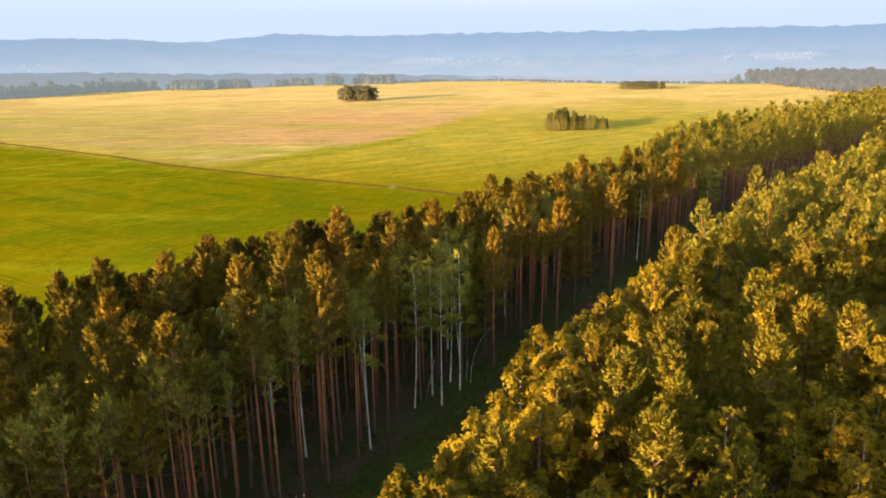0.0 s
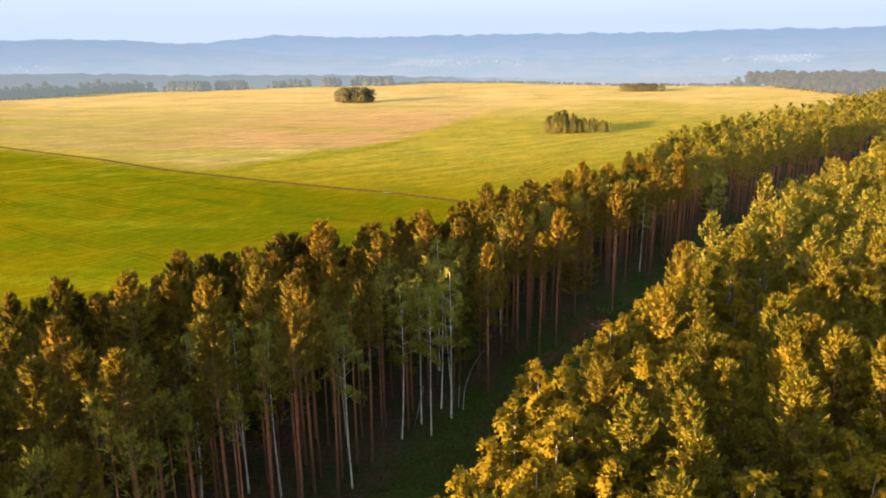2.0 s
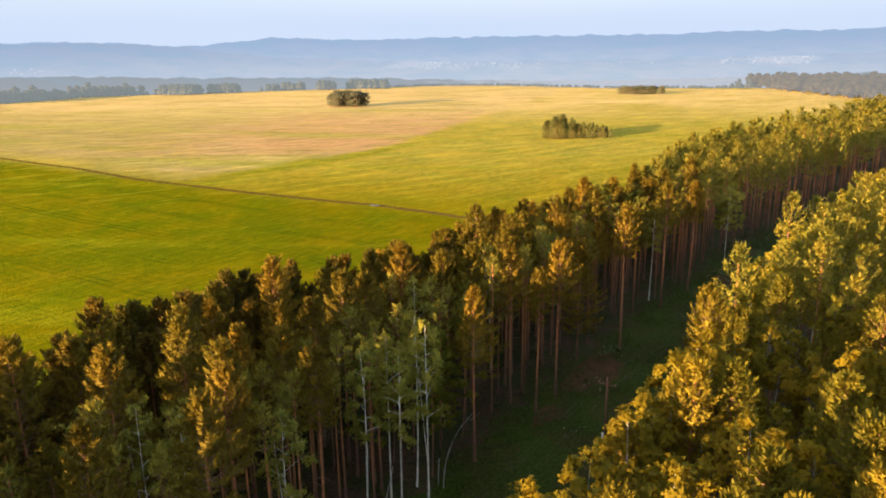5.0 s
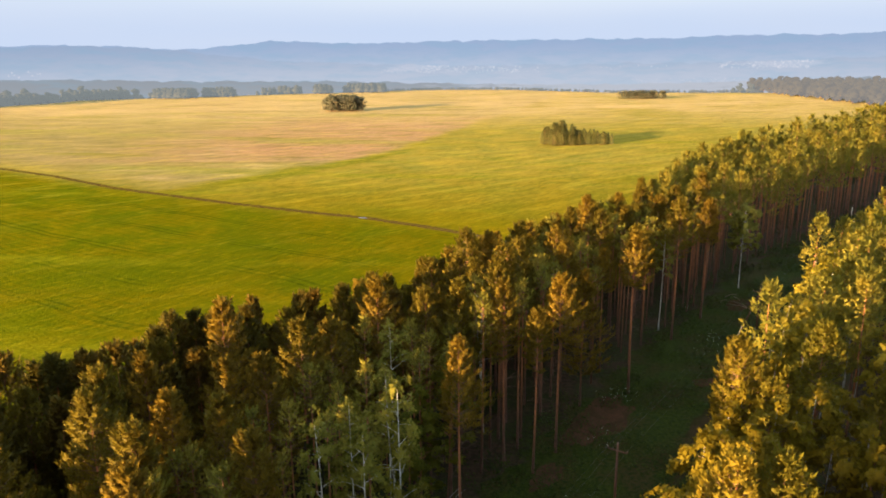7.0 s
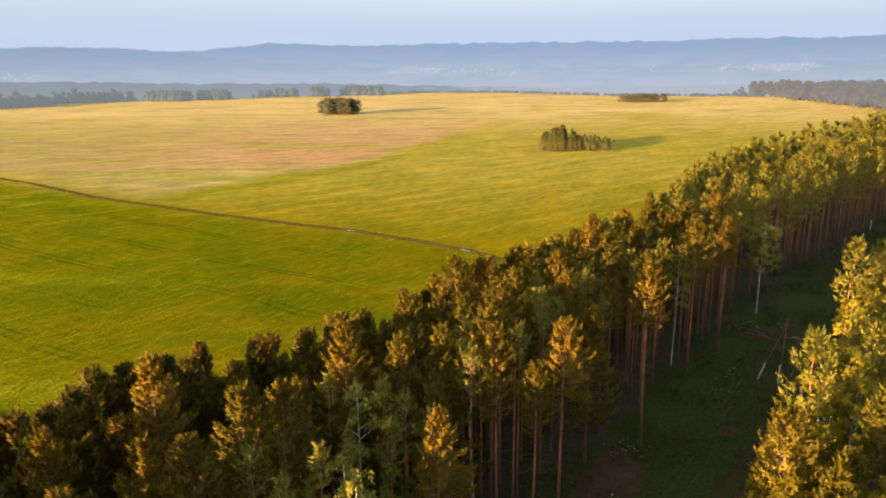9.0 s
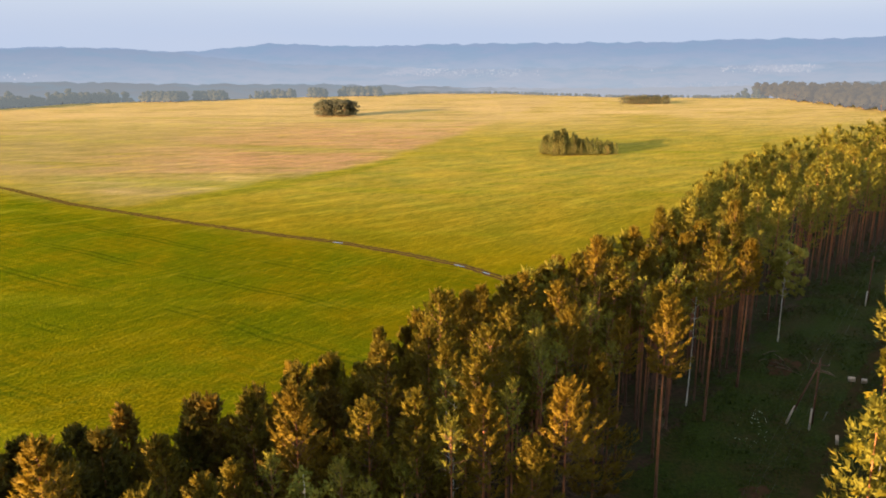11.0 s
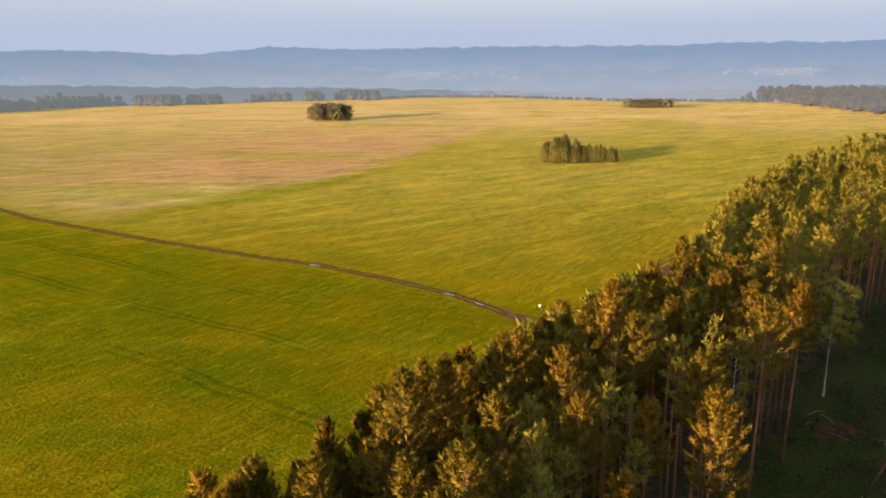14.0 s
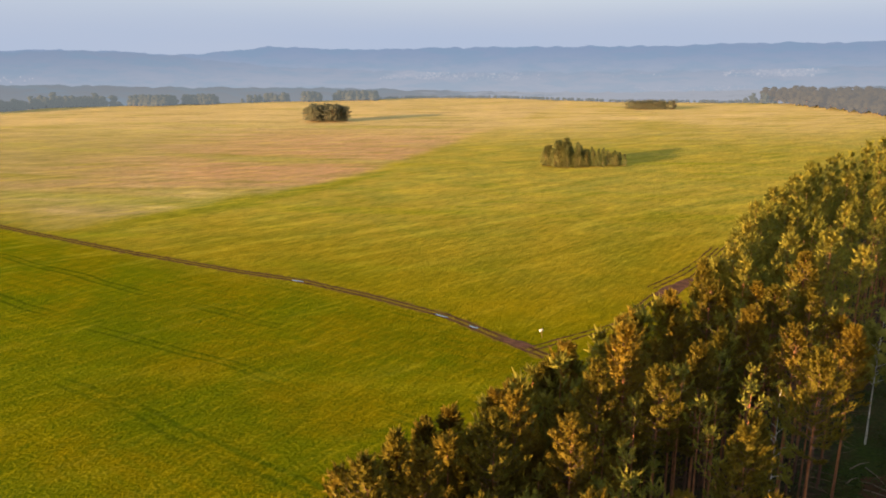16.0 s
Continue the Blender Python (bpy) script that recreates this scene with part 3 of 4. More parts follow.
def mound_bits(seed, height, radius, tufts=13):
    """A far tree reduced to a trunk and a handful of leafy masses."""
    rng = np.random.default_rng(seed)
    stem, crown = Bits(), Bits()
    stem.tube([(0, 0, 0), (0, 0, height * 0.6)], [0.18, 0.08], 3)
    th, u = rng.uniform(0, 6.28, tufts), np.linspace(0, 1, tufts)
    r = radius * np.minimum(1, (1 - u) * 1.6 + 0.1) * rng.uniform(0.3, 0.75, tufts)
    base = np.stack([np.cos(th) * r, np.sin(th) * r, u * height * 0.62], 1)
    spindles(crown, rng, base, rng.normal(0, 0.25, (tufts, 3)) + [0, 0, 1], height * rng.uniform(0.3, 0.45, tufts), radius * rng.uniform(0.45, 0.65, tufts),
             np.array([0, 0, height * 0.3]), 5, 0.6)
    return stem, Bits(), crown


def tree(name, bits, mats, label, category, group):
    """An Empty at the foot of the stem with trunk, twigs and crown under it."""
    root = new(name)
    tagged(root, label, category, group)
    for part_name, b, m in zip(("trunk", "branchwork", "crown"), bits, mats):
        if b.n:
            ob = new(part_name, b.mesh(part_name, m, part_name == "crown"))
            ob.parent = root
            if part_name == "branchwork":
                tagged(ob, kind="stuff")
    return root


def forest_stuff(name, kinds, spots, mats, label, category):
    """Many far trees in one mesh: spots are rows of x, y, z, scale, turn, kind; a kind is (bits, first material)."""
    vs, fs, ix, ns, n = [], [], [], [], 0
    ready = [([(slot, b.arrays()) for slot, b in enumerate(bits) if b.n], first) for bits, first in kinds]
    for x, y, z, sc, turn, k in spots:
        c, s_ = math.cos(turn), math.sin(turn)
        got, first = ready[int(k)]
        for slot, (v, f, w) in got:
            vs.append(np.stack([(v[:, 0] * c - v[:, 1] * s_) * sc + x, (v[:, 0] * s_ + v[:, 1] * c) * sc + y, v[:, 2] * sc + z], 1))
            ns.append(np.stack([w[:, 0] * c - w[:, 1] * s_, w[:, 0] * s_ + w[:, 1] * c, w[:, 2]], 1))
            fs.append(f + n), ix.append(np.full(len(f), first + min(slot, 2)))
            n += len(v)
    me = mesh_of(name, np.concatenate(vs), [np.concatenate(fs)], mats, np.concatenate(ix), smooth=True)
    me.normals_split_custom_set_from_vertices(np.concatenate(ns).astype(np.float32))
    return tagged(new(name, me), label, category, kind="stuff")


def ribbon(name, line, width, z, material, rng, rough=0.25, step=1.5):
    """A strip of ground along a line, with uneven edges."""
    line = np.asarray(line, float)
    seg = np.r_[0, np.cumsum(np.linalg.norm(np.diff(line, axis=0), axis=1))]
    s_ = np.arange(0, seg[-1], step)
    k = np.clip(np.searchsorted(seg, s_, side="right") - 1, 0, len(line) - 2)
    p = np.stack([np.interp(s_, seg, line[:, 0]), np.interp(s_, seg, line[:, 1])], 1)
    for _ in range(6):
        p[1:-1] = 0.5 * p[1:-1] + 0.25 * (p[:-2] + p[2:])
    d = unit(np.gradient(p, axis=0))
    nrm = np.stack([-d[:, 1], d[:, 0]], 1)
    wl = width * 0.5 * (1 + rough * rng.normal(size=len(p)))
    wr = width * 0.5 * (1 + rough * rng.normal(size=len(p)))
    v = np.concatenate([np.c_[p + nrm * wl[:, None], np.full(len(p), z)], np.c_[p - nrm * wr[:, None], np.full(len(p), z)]])
    i = np.arange(len(p) - 1)
    f = np.stack([i + len(p), i + len(p) + 1, i + 1, i], 1)
    return new(name, mesh_of(name, v, [f], [material])), p, nrm


# ---- ground ----
def far_edge(x):
    """How far the open fields reach before the land drops to the valley."""
    return np.interp(x, (-900, -510, -485, -407, -312, -190, -90, 39, 180, 336, 420, 900), (560, 750, 884, 936, 993, 1052, 1126, 1115, 990, 960, 930, 930))


def ground_z(x, y):
    drop = np.clip((y - far_edge(x)) / 450, 0, 1)
    return -75 * drop * drop * (3 - 2 * drop)


def build_ground():
    xs = np.r_[np.linspace(-4800, -900, 14), np.linspace(-840, 840, 85), np.linspace(900, 4800, 14)]
    ys = np.r_[np.linspace(-900, -60, 6), np.linspace(0, 1400, 71), np.linspace(1500, 4800, 18)]
    X, Y = np.meshgrid(xs, ys)
    Z = ground_z(X, Y)
    v = np.stack([X, Y, Z], -1).reshape(-1, 3)
    nx, ny = len(xs), len(ys)
    i, j = np.meshgrid(np.arange(ny - 1), np.arange(nx - 1), indexing="ij")
    a = i * nx + j
    f = np.stack([a, a + 1, a + nx + 1, a + nx], -1).reshape(-1, 4)
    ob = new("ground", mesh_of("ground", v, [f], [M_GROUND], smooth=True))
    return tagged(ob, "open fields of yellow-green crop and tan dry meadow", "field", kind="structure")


build_ground()


def build_floor():
    ys = np.arange(-100, 520, 2.5)
    lo = at(PINE_L, ys) - 1.5 + 0.9 * np.sin(ys * 0.9) + 0.6 * np.sin(ys * 2.3)
    hi = at(WOOD_L, ys) + 190
    v = np.concatenate([np.c_[lo, ys, np.full(len(ys), 0.03)], np.c_[hi, ys, np.full(len(ys), 0.03)]])
    n = len(ys)
    i = np.arange(n - 1)
    ob = new("forest_floor", mesh_of("forest_floor", v, [np.stack([i, i + n, i + n + 1, i + 1], 1)], [M_FLOOR]))
    tagged(ob, "shaded forest floor of grass, herbs and brown litter", "forest floor", kind="structure")


build_floor()


def build_clearing():
    ys = np.arange(20, 420, 1.5)
    lo = at(PINE_R, ys) + 0.8 + 0.9 * np.sin(ys * 0.7) + 0.7 * np.sin(ys * 1.9)
    hi = at(WOOD_L, ys) - 0.2 + 0.7 * np.sin(ys * 0.8 + 1) + 0.5 * np.sin(ys * 2.3)
    hi = np.maximum(hi, lo + 0.5)
    n = len(ys)
    i = np.arange(n - 1)
    v = np.concatenate([np.c_[lo, ys, np.full(n, 0.036)], np.c_[hi, ys, np.full(n, 0.036)]])
    ob = new("clearing_ground", mesh_of("clearing_ground", v, [np.stack([i, i + n, i + n + 1, i + 1], 1)], [M_CLEARING]))
    tagged(ob, "grassy strip of the clearing under the power line", "grass", kind="structure")


build_clearing()

rng = np.random.default_rng(11)
TRACK = ((20, 199.5), (17.2, 202.5), (3.6, 217.6), (-11.5, 228.3), (-29, 239), (-46, 246), (-80.5, 263), (-126.8, 288), (-166, 316), (-254, 368), (-420, 455))
SOIL = ((19.8, 120.0, 7.5, 3.0, 57), (32.6, 115.5, 3.4, 1.2, 57), (36.1, 131.2, 1.8, 1.2, 30), (52.2, 164.2, 3.6, 2.2, 50), (12.0, 107.0, 3.0, 1.4, 60))
EDGE_TRACK = ((17, 202), (34, 214.5), (43.3, 230.4), (55.7, 244.5), (87, 299), (115, 341), (160, 392))
HEADLAND = ((44, 236), (53, 246.5), (60, 257), (68, 271))
RIDE = ((-20, 24), (8, 73), (25, 104.7), (30.7, 118), (45.6, 136.3), (53.5, 148.8), (60.5, 158.4), (67, 168), (95, 205), (150, 268))


def rut_lines(line, gap):
    line = np.asarray(line, float)
    d = unit(np.gradient(line, axis=0))
    side = np.stack([-d[:, 1], d[:, 0]], 1) * gap
    return line + side, line - side


for line, label in ((TRACK, "rutted brown dirt track across the crop field"), (EDGE_TRACK, "pair of dark wheel ruts along the forest edge"),
                    (HEADLAND, "older wheel ruts beside the forest-edge track")):
    root = tagged(new("dirt_track"), label, "track", kind="structure")
    if line is TRACK:
        ob, _, _ = ribbon("track_bed", line, 2.8, 0.014, M_BED, rng, 0.3, 1.0)
        ob.parent = root
    for side in rut_lines(line, 0.7):
        ob, _, _ = ribbon("wheel_rut", side, 0.66 if line is TRACK else 0.42, 0.02, M_DIRT, rng, 0.28 if line is TRACK else 0.5, 1.0)
        ob.parent = root
ob, _, _ = ribbon("forest_ride", RIDE, 1.4, 0.05, M_PATH, rng, 0.4)
tagged(ob, "narrow brown dirt path through the grassy clearing", "path", kind="structure")


def blot(name, x, y, rx, ry, turn, z, material, rng):
    """A flat patch with an uneven rim."""
    a = np.linspace(0, 2 * np.pi, 40, endpoint=False)
    r = 1 + 0.12 * np.sin(3 * a + rng.uniform(0, 6)) + 0.10 * np.sin(7 * a + rng.uniform(0, 6)) + rng.normal(0, 0.04, 40)
    px, py = rx * r * np.cos(a), ry * r * np.sin(a)
    c, s_ = math.cos(turn), math.sin(turn)
    v = np.r_[[[x, y, z]], np.stack([x + px * c - py * s_, y + px * s_ + py * c, np.full(40, z)], 1)]
    i = np.arange(40)
    return new(name, mesh_of(name, v, [np.stack([np.zeros(40, int), i + 1, (i + 1) % 40 + 1], 1)], [material]))


for x, y, rx, ry in ((15.5, 205.0, 3.2, 1.2), (49, 236, 8.5, 1.9)):
    tagged(blot("mud_patch", x, y, rx, ry, radians(-40 if x < 30 else 52), 0.035, M_MUD, rng), "bare reddish mud where the tracks are churned", "mud", kind="structure")
for x, y, rx, ry, turn in SOIL:
    tagged(blot("bare_soil", x, y, rx, ry, radians(turn), 0.044, M_SOIL, rng), "bare reddish-brown soil among the grass of the clearing", "soil", kind="structure")
for x, y, rx, ry, turn in ((-29.0, 238.3, 1.6, 0.35, -23), (2.6, 217.6, 1.6, 0.3, -38), (8.5, 212.0, 1.2, 0.3, -44)):
    tagged(blot("puddle", x, y, rx, ry, radians(turn), 0.05, M_PUDDLE, rng), "small shiny puddle lying in a wheel rut", "puddle", kind="structure")

# ---- distance ----
RIDGE = ((-60, -45, -33.8, -31, -26, -22.5, -19, -15.2, -12, -8, -3, 3, 10, 15, 20, 24, 27.4, 33, 45, 60),
         (0.9, 1.1, 1.09, 1.2, 1.12, 0.83, 1.1, 1.46, 1.32, 1.22, 1.34, 1.38, 1.34, 1.36, 1.47, 1.4, 1.46, 1.5, 1.4, 1.2))
NEAR_RIDGE = ((-60, -40, -34, -31, -28, -24, -21, -18, -15, -8, 0, 8, 16, 22, 28, 35, 60), (0.9, 1.0, 1.0, 1.12, 1.1, 0.98, 0.65, 0.3, 0.0, -0.3, -0.5, -0.45, -0.4, -0.3, -0.1, 0.1, 0.6))
LOW_RIDGE = ((-60, -34, -28, -22, -15, -8, 0, 10, 18, 23, 28, 60), (-0.9, -1.02, -1.12, -1.35, -1.45, -1.6, -1.85, -1.92, -1.75, -1.5, -1.4, -1.2))


def build_ridge(name, dist, profile, foot, material, label, wobble):
    az = np.radians(np.arange(-60, 60.01, 0.25))
    el = np.interp(np.degrees(az), *profile)
    for k in range(8):
        el[1:-1] = 0.5 * el[1:-1] + 0.25 * (el[:-2] + el[2:])
    g = np.linspace(0, 1, 9)
    crest = 44 + dist * np.tan(np.radians(el))
    bump = np.array([noise.fractal(Vector((a * 38, dist * 0.01, 0)), 0.8, 2.0, 5) for a in az]) * wobble
    rows = []
    for k, t in enumerate(g):
        r = dist - 700 * (1 - t)
        z = foot + (crest + bump - foot) * (t ** 0.8)
        rows.append(np.stack([np.sin(az) * r, np.cos(az) * r, z], 1))
    rows.append(np.stack([np.sin(az) * (dist + 60), np.cos(az) * (dist + 60), crest - 60], 1))
    v = np.concatenate(rows)
    n = len(az)
    i, j = np.meshgrid(np.arange(len(rows) - 1), np.arange(n - 1), indexing="ij")
    a = i * n + j
    f = np.stack([a, a + 1, a + n + 1, a + n], -1).reshape(-1, 4)
    tagged(new(name, mesh_of(name, v, [f], [material], smooth=True)), label, "hills", kind="structure")


VILLAGE_SLOPES = ((0.40, 14.0, 0.055, 22.0, 0.0), (-0.06, 22.0, 0.075, 24.0, 420.0))
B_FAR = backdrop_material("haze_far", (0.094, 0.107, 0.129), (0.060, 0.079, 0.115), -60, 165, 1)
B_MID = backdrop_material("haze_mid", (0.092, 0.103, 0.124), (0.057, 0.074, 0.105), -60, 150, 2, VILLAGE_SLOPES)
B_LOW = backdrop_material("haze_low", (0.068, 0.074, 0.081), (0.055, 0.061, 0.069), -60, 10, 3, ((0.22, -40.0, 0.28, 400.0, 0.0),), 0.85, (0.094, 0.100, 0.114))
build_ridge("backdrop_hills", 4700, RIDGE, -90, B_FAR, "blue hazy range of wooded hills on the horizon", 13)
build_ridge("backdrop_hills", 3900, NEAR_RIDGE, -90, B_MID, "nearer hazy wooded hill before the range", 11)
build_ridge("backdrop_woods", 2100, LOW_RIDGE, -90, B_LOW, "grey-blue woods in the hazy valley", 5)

# ---- trees ----
PINES = [(-35, 50), (-30, 54), (-25, 56), (-36, 60), (-20, 62), (-26, 67), (-15, 72), (-25, 74), (-34, 76), (-38, 81), (-22, 81), (-13, 91),
         (-17, 92.5), (-24, 93), (-11, 95.5), (3, 96), (-9, 99), (10.6, 107.6), (2.4, 109.4), (7.5, 110), (-1, 110), (13.5, 112), (7, 115), (-8, 117),
         (8, 119), (4, 122.5), (17.8, 123.5), (24.8, 127.4), (10, 129), (3, 132), (22, 134), (6, 135), (27, 138), (16, 140.5), (3.7, 140), (2.1, 127.5), (5.4, 144.5), (12.2, 145.5)]
PINES += [(30.2, 144.8), (23.4, 146.6), (35.5, 147), (18.8, 147.5), (22.2, 153.6), (28.5, 153.8), (43, 157), (38.5, 158.1), (45.6, 164.7), (40, 167.3)]
FULL_PINES = [(17.8, 123.5), (-19.9, 62), (2.4, 109.4)]
BELT_BIRCHES = [(-7.2, 83.4), (-5.2, 87), (-3.8, 84.2), (-3.0, 91), (-1.6, 88.5), (-3.9, 102.3), (-11.3, 73.2), (-21.9, 72), (-26.5, 71), (-18.3, 71.3), (5.2, 116.2), (34.4, 151)]
GREENS = [(-6.0, 95.5), (-0.8, 97.5), (-1.5, 92.8), (1.5, 100.5), (-7.5, 91.5)]
WOOD_BIRCHES = [(-6, 36), (-4, 40.5), (-3.7, 33), (-1.2, 44), (1, 46.5), (4.4, 55.5), (-0.5, 40), (0.6, 37), (3.2, 49), (6.6, 62.3), (8.6, 61.5), (11.1, 64.2), (5.4, 45.5), (17.5, 44.5), (23.3, 46.7), (8.7, 40.5),
                (31.7, 99.7), (51.2, 136), (23, 81.5), (26, 83.5), (27.5, 88.5), (27, 77), (16.6, 74), (19.0, 78), (22.4, 85.5), (24.4, 90.2), (27.2, 94.5)]
WOOD_PINES = [(11.8, 50.4), (15.6, 51.6), (16.3, 56.8), (12.3, 41.2), (25.6, 60.2), (28, 66), (30, 66.6), (33.4, 61), (23.9, 54.1), (20, 61.5), (20, 76), (39.9, 76.4),
              (27.4, 97), (34.7, 109.6), (54.6, 142.7), (36.5, 101), (45.4, 111.6)]


def scatter(rng, fits, box, gap, taken, tries):
    """Places at least gap apart, also from those taken."""
    cell = {}

    def key(p):
        return int(p[0] // gap), int(p[1] // gap)

    for p in taken:
        cell.setdefault(key(p), []).append(tuple(p))
    fresh = []
    for x, y in rng.uniform((box[0], box[1]), (box[2], box[3]), (tries, 2)):
        if not fits(x, y):
            continue
        kx, ky = key((x, y))
        if any((x - a) ** 2 + (y - b) ** 2 < gap * gap for i in (-1, 0, 1) for j in (-1, 0, 1) for a, b in cell.get((kx + i, ky + j), ())):
            continue
        cell.setdefault((kx, ky), []).append((x, y))
        fresh.append((x, y))
    return fresh


rng = np.random.default_rng(5)
NEAR_PINES = [pine_bits(100 + k, 21.0, h, r, 15, 5, 9, 10, 0.31, dead=22) for k, (h, r) in enumerate(((13.0, 2.4), (13.8, 2.2), (12.4, 2.6), (14.2, 2.2), (13.0, 2.8), (12.0, 2.5)))]
INNER_PINES = [pine_bits(110 + k, 21.0, h, r, 18, 5, 8, 9, 0.37, dead=6) for k, (h, r) in enumerate(((9.6, 3.0), (10.6, 2.8), (9.0, 3.2), (10.2, 2.9), (9.4, 3.4)))]
EDGE_PINES = [pine_bits(120 + k, 20.0, h, r, 19, 6, 8, 7, 0.44, dead=0, point=p) for k, (h, r, p) in enumerate(((4.0, 4.6, 0.85), (5.0, 4.2, 0.7), (3.4, 5.0, 0.95), (4.4, 4.5, 0.62)))]
FILL_PINES = [pine_bits(140 + k, 19.0, h, r, 15, 6, 7, 7, 0.5, dead=0, point=p) for k, (h, r, p) in enumerate(((3.0, 4.4, 0.9), (4.0, 4.0, 0.65), (2.5, 4.7, 0.8), (3.2, 4.2, 0.6)))]
UNDER_PINES = [pine_bits(150 + k, 20.0, h, r, 10, 5, 5, 5, 0.58, dead=0, point=0.75) for k, (h, r) in enumerate(((7.0, 3.0), (8.0, 2.7), (6.4, 3.2)))]
YOUNG_PINES = [pine_bits(130 + k, 19.0, h, r, 15, 5, 8, 8, 0.36, dead=0) for k, (h, r) in enumerate(((11.0, 2.2), (11.6, 2.0), (10.6, 2.4), (10.8, 2.6)))]
BIRCHES = [birch_bits(160 + k, 18.5, h, r, 18, 10, 27, 0.25) for k, (h, r) in enumerate(((11.2, 2.7), (10.8, 2.5), (10.6, 2.9), (11.4, 2.4)))]
EDGE_BIRCHES = [birch_bits(170 + k, 18.5, h, r, 30, 10, 30, 0.26) for k, (h, r) in enumerate(((4.5, 2.2), (5.5, 2.0), (3.6, 2.4)))]
TALL_BIRCHES = [birch_bits(180 + k, 18.5, h, r, 14, 7, 22, 0.2, forks=f, stout=0.0046) for k, (h, r, f) in enumerate(((9.5, 1.7, 1), (8.5, 1.9, 2), (10.0, 1.6, 2)))]
GREEN_TREES = [birch_bits(190 + k, 16.5, h, r, 20, 9, 26, 0.24, droop=0.2) for k, (h, r) in enumerate(((4.0, 2.5), (5.0, 2.2)))]
GROVE_PINES = [pine_bits(198 + k, 12.0, h, r, 11, 5, 3, 4, 0.75, 4, 0, 0.85, 0.0) for k, (h, r) in enumerate(((0.3, 3.6), (0.5, 3.2), (0.2, 4.0)))]
GROVE_TREES = [birch_bits(195 + k, 12.0, h, r, 14, 5, 10, 0.62, 4, droop=0.1, long_=1.5) for k, (h, r) in enumerate(((0.4, 3.2), (0.6, 2.8), (0.3, 3.5)))]
MID_PINES = [pine_bits(200 + k, 21.0, h, r, 9, 5, 5, 5, 0.62, 4, 0) for k, (h, r) in enumerate(((10.2, 2.9), (11.0, 2.7), (9.6, 3.1)))]
MID_BIRCHES = [birch_bits(230 + k, 18.5, h, r, 12, 5, 17, 0.40, 4) for k, (h, r) in enumerate(((9.8, 2.5), (10.2, 2.3), (9.4, 2.7)))]
FAR_PINES = [pine_bits(260 + k, 21.0, h, r, 6, 4, 3, 4, 0.95, 3, 0) for k, (h, r) in enumerate(((10.0, 2.9), (11.0, 2.7)))]
FAR_BIRCHES = [birch_bits(290 + k, 18.5, 9.0, r, 9, 4, 10, 0.75, 3) for k, r in enumerate((2.6, 2.4))]
SLIM_PINES = [pine_bits(330 + k, 19.0, h, 1.2, 5, 4, 3, 5, 0.42, 5, dead=6) for k, h in enumerate((14.5, 15.5, 13.5))]
FAR_THICK = pine_bits(361, 20.0, 2.0, 2.9, 8, 4, 3, 4, 1.05, 3, 0)
SLIM_FAR = [pine_bits(350 + k, 18.5, 15.0, 1.1, 3, 4, 3, 4, 0.45, 4, 0) for k in range(2)]
MP, MB = (M_PINE_BARK, M_TWIG, M_PINE), (M_BIRCH_BARK, M_TWIG, M_BIRCH)
MD = (M_PINE_BARK, M_TWIG, M_PINE_SHADED)
MG, ML = (M_PINE_BARK, M_PINE_BARK, M_GREEN), (M_PINE_BARK, M_PINE_BARK, M_LEAF_HAZY)

belt_taken = PINES + BELT_BIRCHES + GREENS
belt = PINES + scatter(rng, lambda x, y: at(PINE_L, y) + 0.6 < x < at(PINE_R, y) - 0.5, (-130, -80, 400, 500), 5.0, belt_taken, 60000)
wood = scatter(rng, lambda x, y: at(WOOD_L, y) + 1.2 < x < at(WOOD_L, y) + 95 and x < 0.56 * max(y, 0) + 7, (-60, -40, 420, 420), 3.3, WOOD_BIRCHES + WOOD_PINES, 60000)
wood += scatter(rng, lambda x, y: at(WOOD_L, y) + 1.9 < x < at(WOOD_L, y) + 6.5, (-20, 26, 140, 190), 2.7, WOOD_BIRCHES + WOOD_PINES + wood, 16000)
beyond = scatter(np.random.default_rng(77), lambda x, y: max(at(WOOD_L, y) + 3, 0.56 * max(y, 0) + 7) < x < at(WOOD_L, y) + 80, (-60, -60, 200, 170), 5.4, wood, 16000)
slim = scatter(rng, lambda x, y: max(at(PINE_L, y) + 6, at(PINE_R, y) - 13) < x < at(PINE_R, y) - 0.3, (-90, 28, 300, 330), 1.9, belt + belt_taken, 26000)
fill = scatter(rng, lambda x, y: at(PINE_L, y) - (1.6 if 90 < y < 118 else 0) < x < at(PINE_L, y) + 9.5, (-90, 30, 330, 430), 2.9, belt + belt_taken, 30000)
fill += scatter(rng, lambda x, y: at(PINE_L, y) - 0.5 < x < at(PINE_L, y) + 9.5, (-60, 76, 40, 150), 2.2, belt + belt_taken + fill, 20000)
under = scatter(rng, lambda x, y: at(PINE_L, y) + 4 < x < at(PINE_R, y) - 8.5 and x > -6 - 0.68 * y, (-60, 50, 120, 182), 3.2, belt + belt_taken + fill, 16000)
hedge = scatter(rng, lambda x, y: at(PINE_L, y) - 0.6 < x < at(PINE_L, y) + 4, (0, 150, 140, 225), 2.1, [], 6000)
NEAR_BELT, NEAR_WOOD = 182, 104
masters = {}


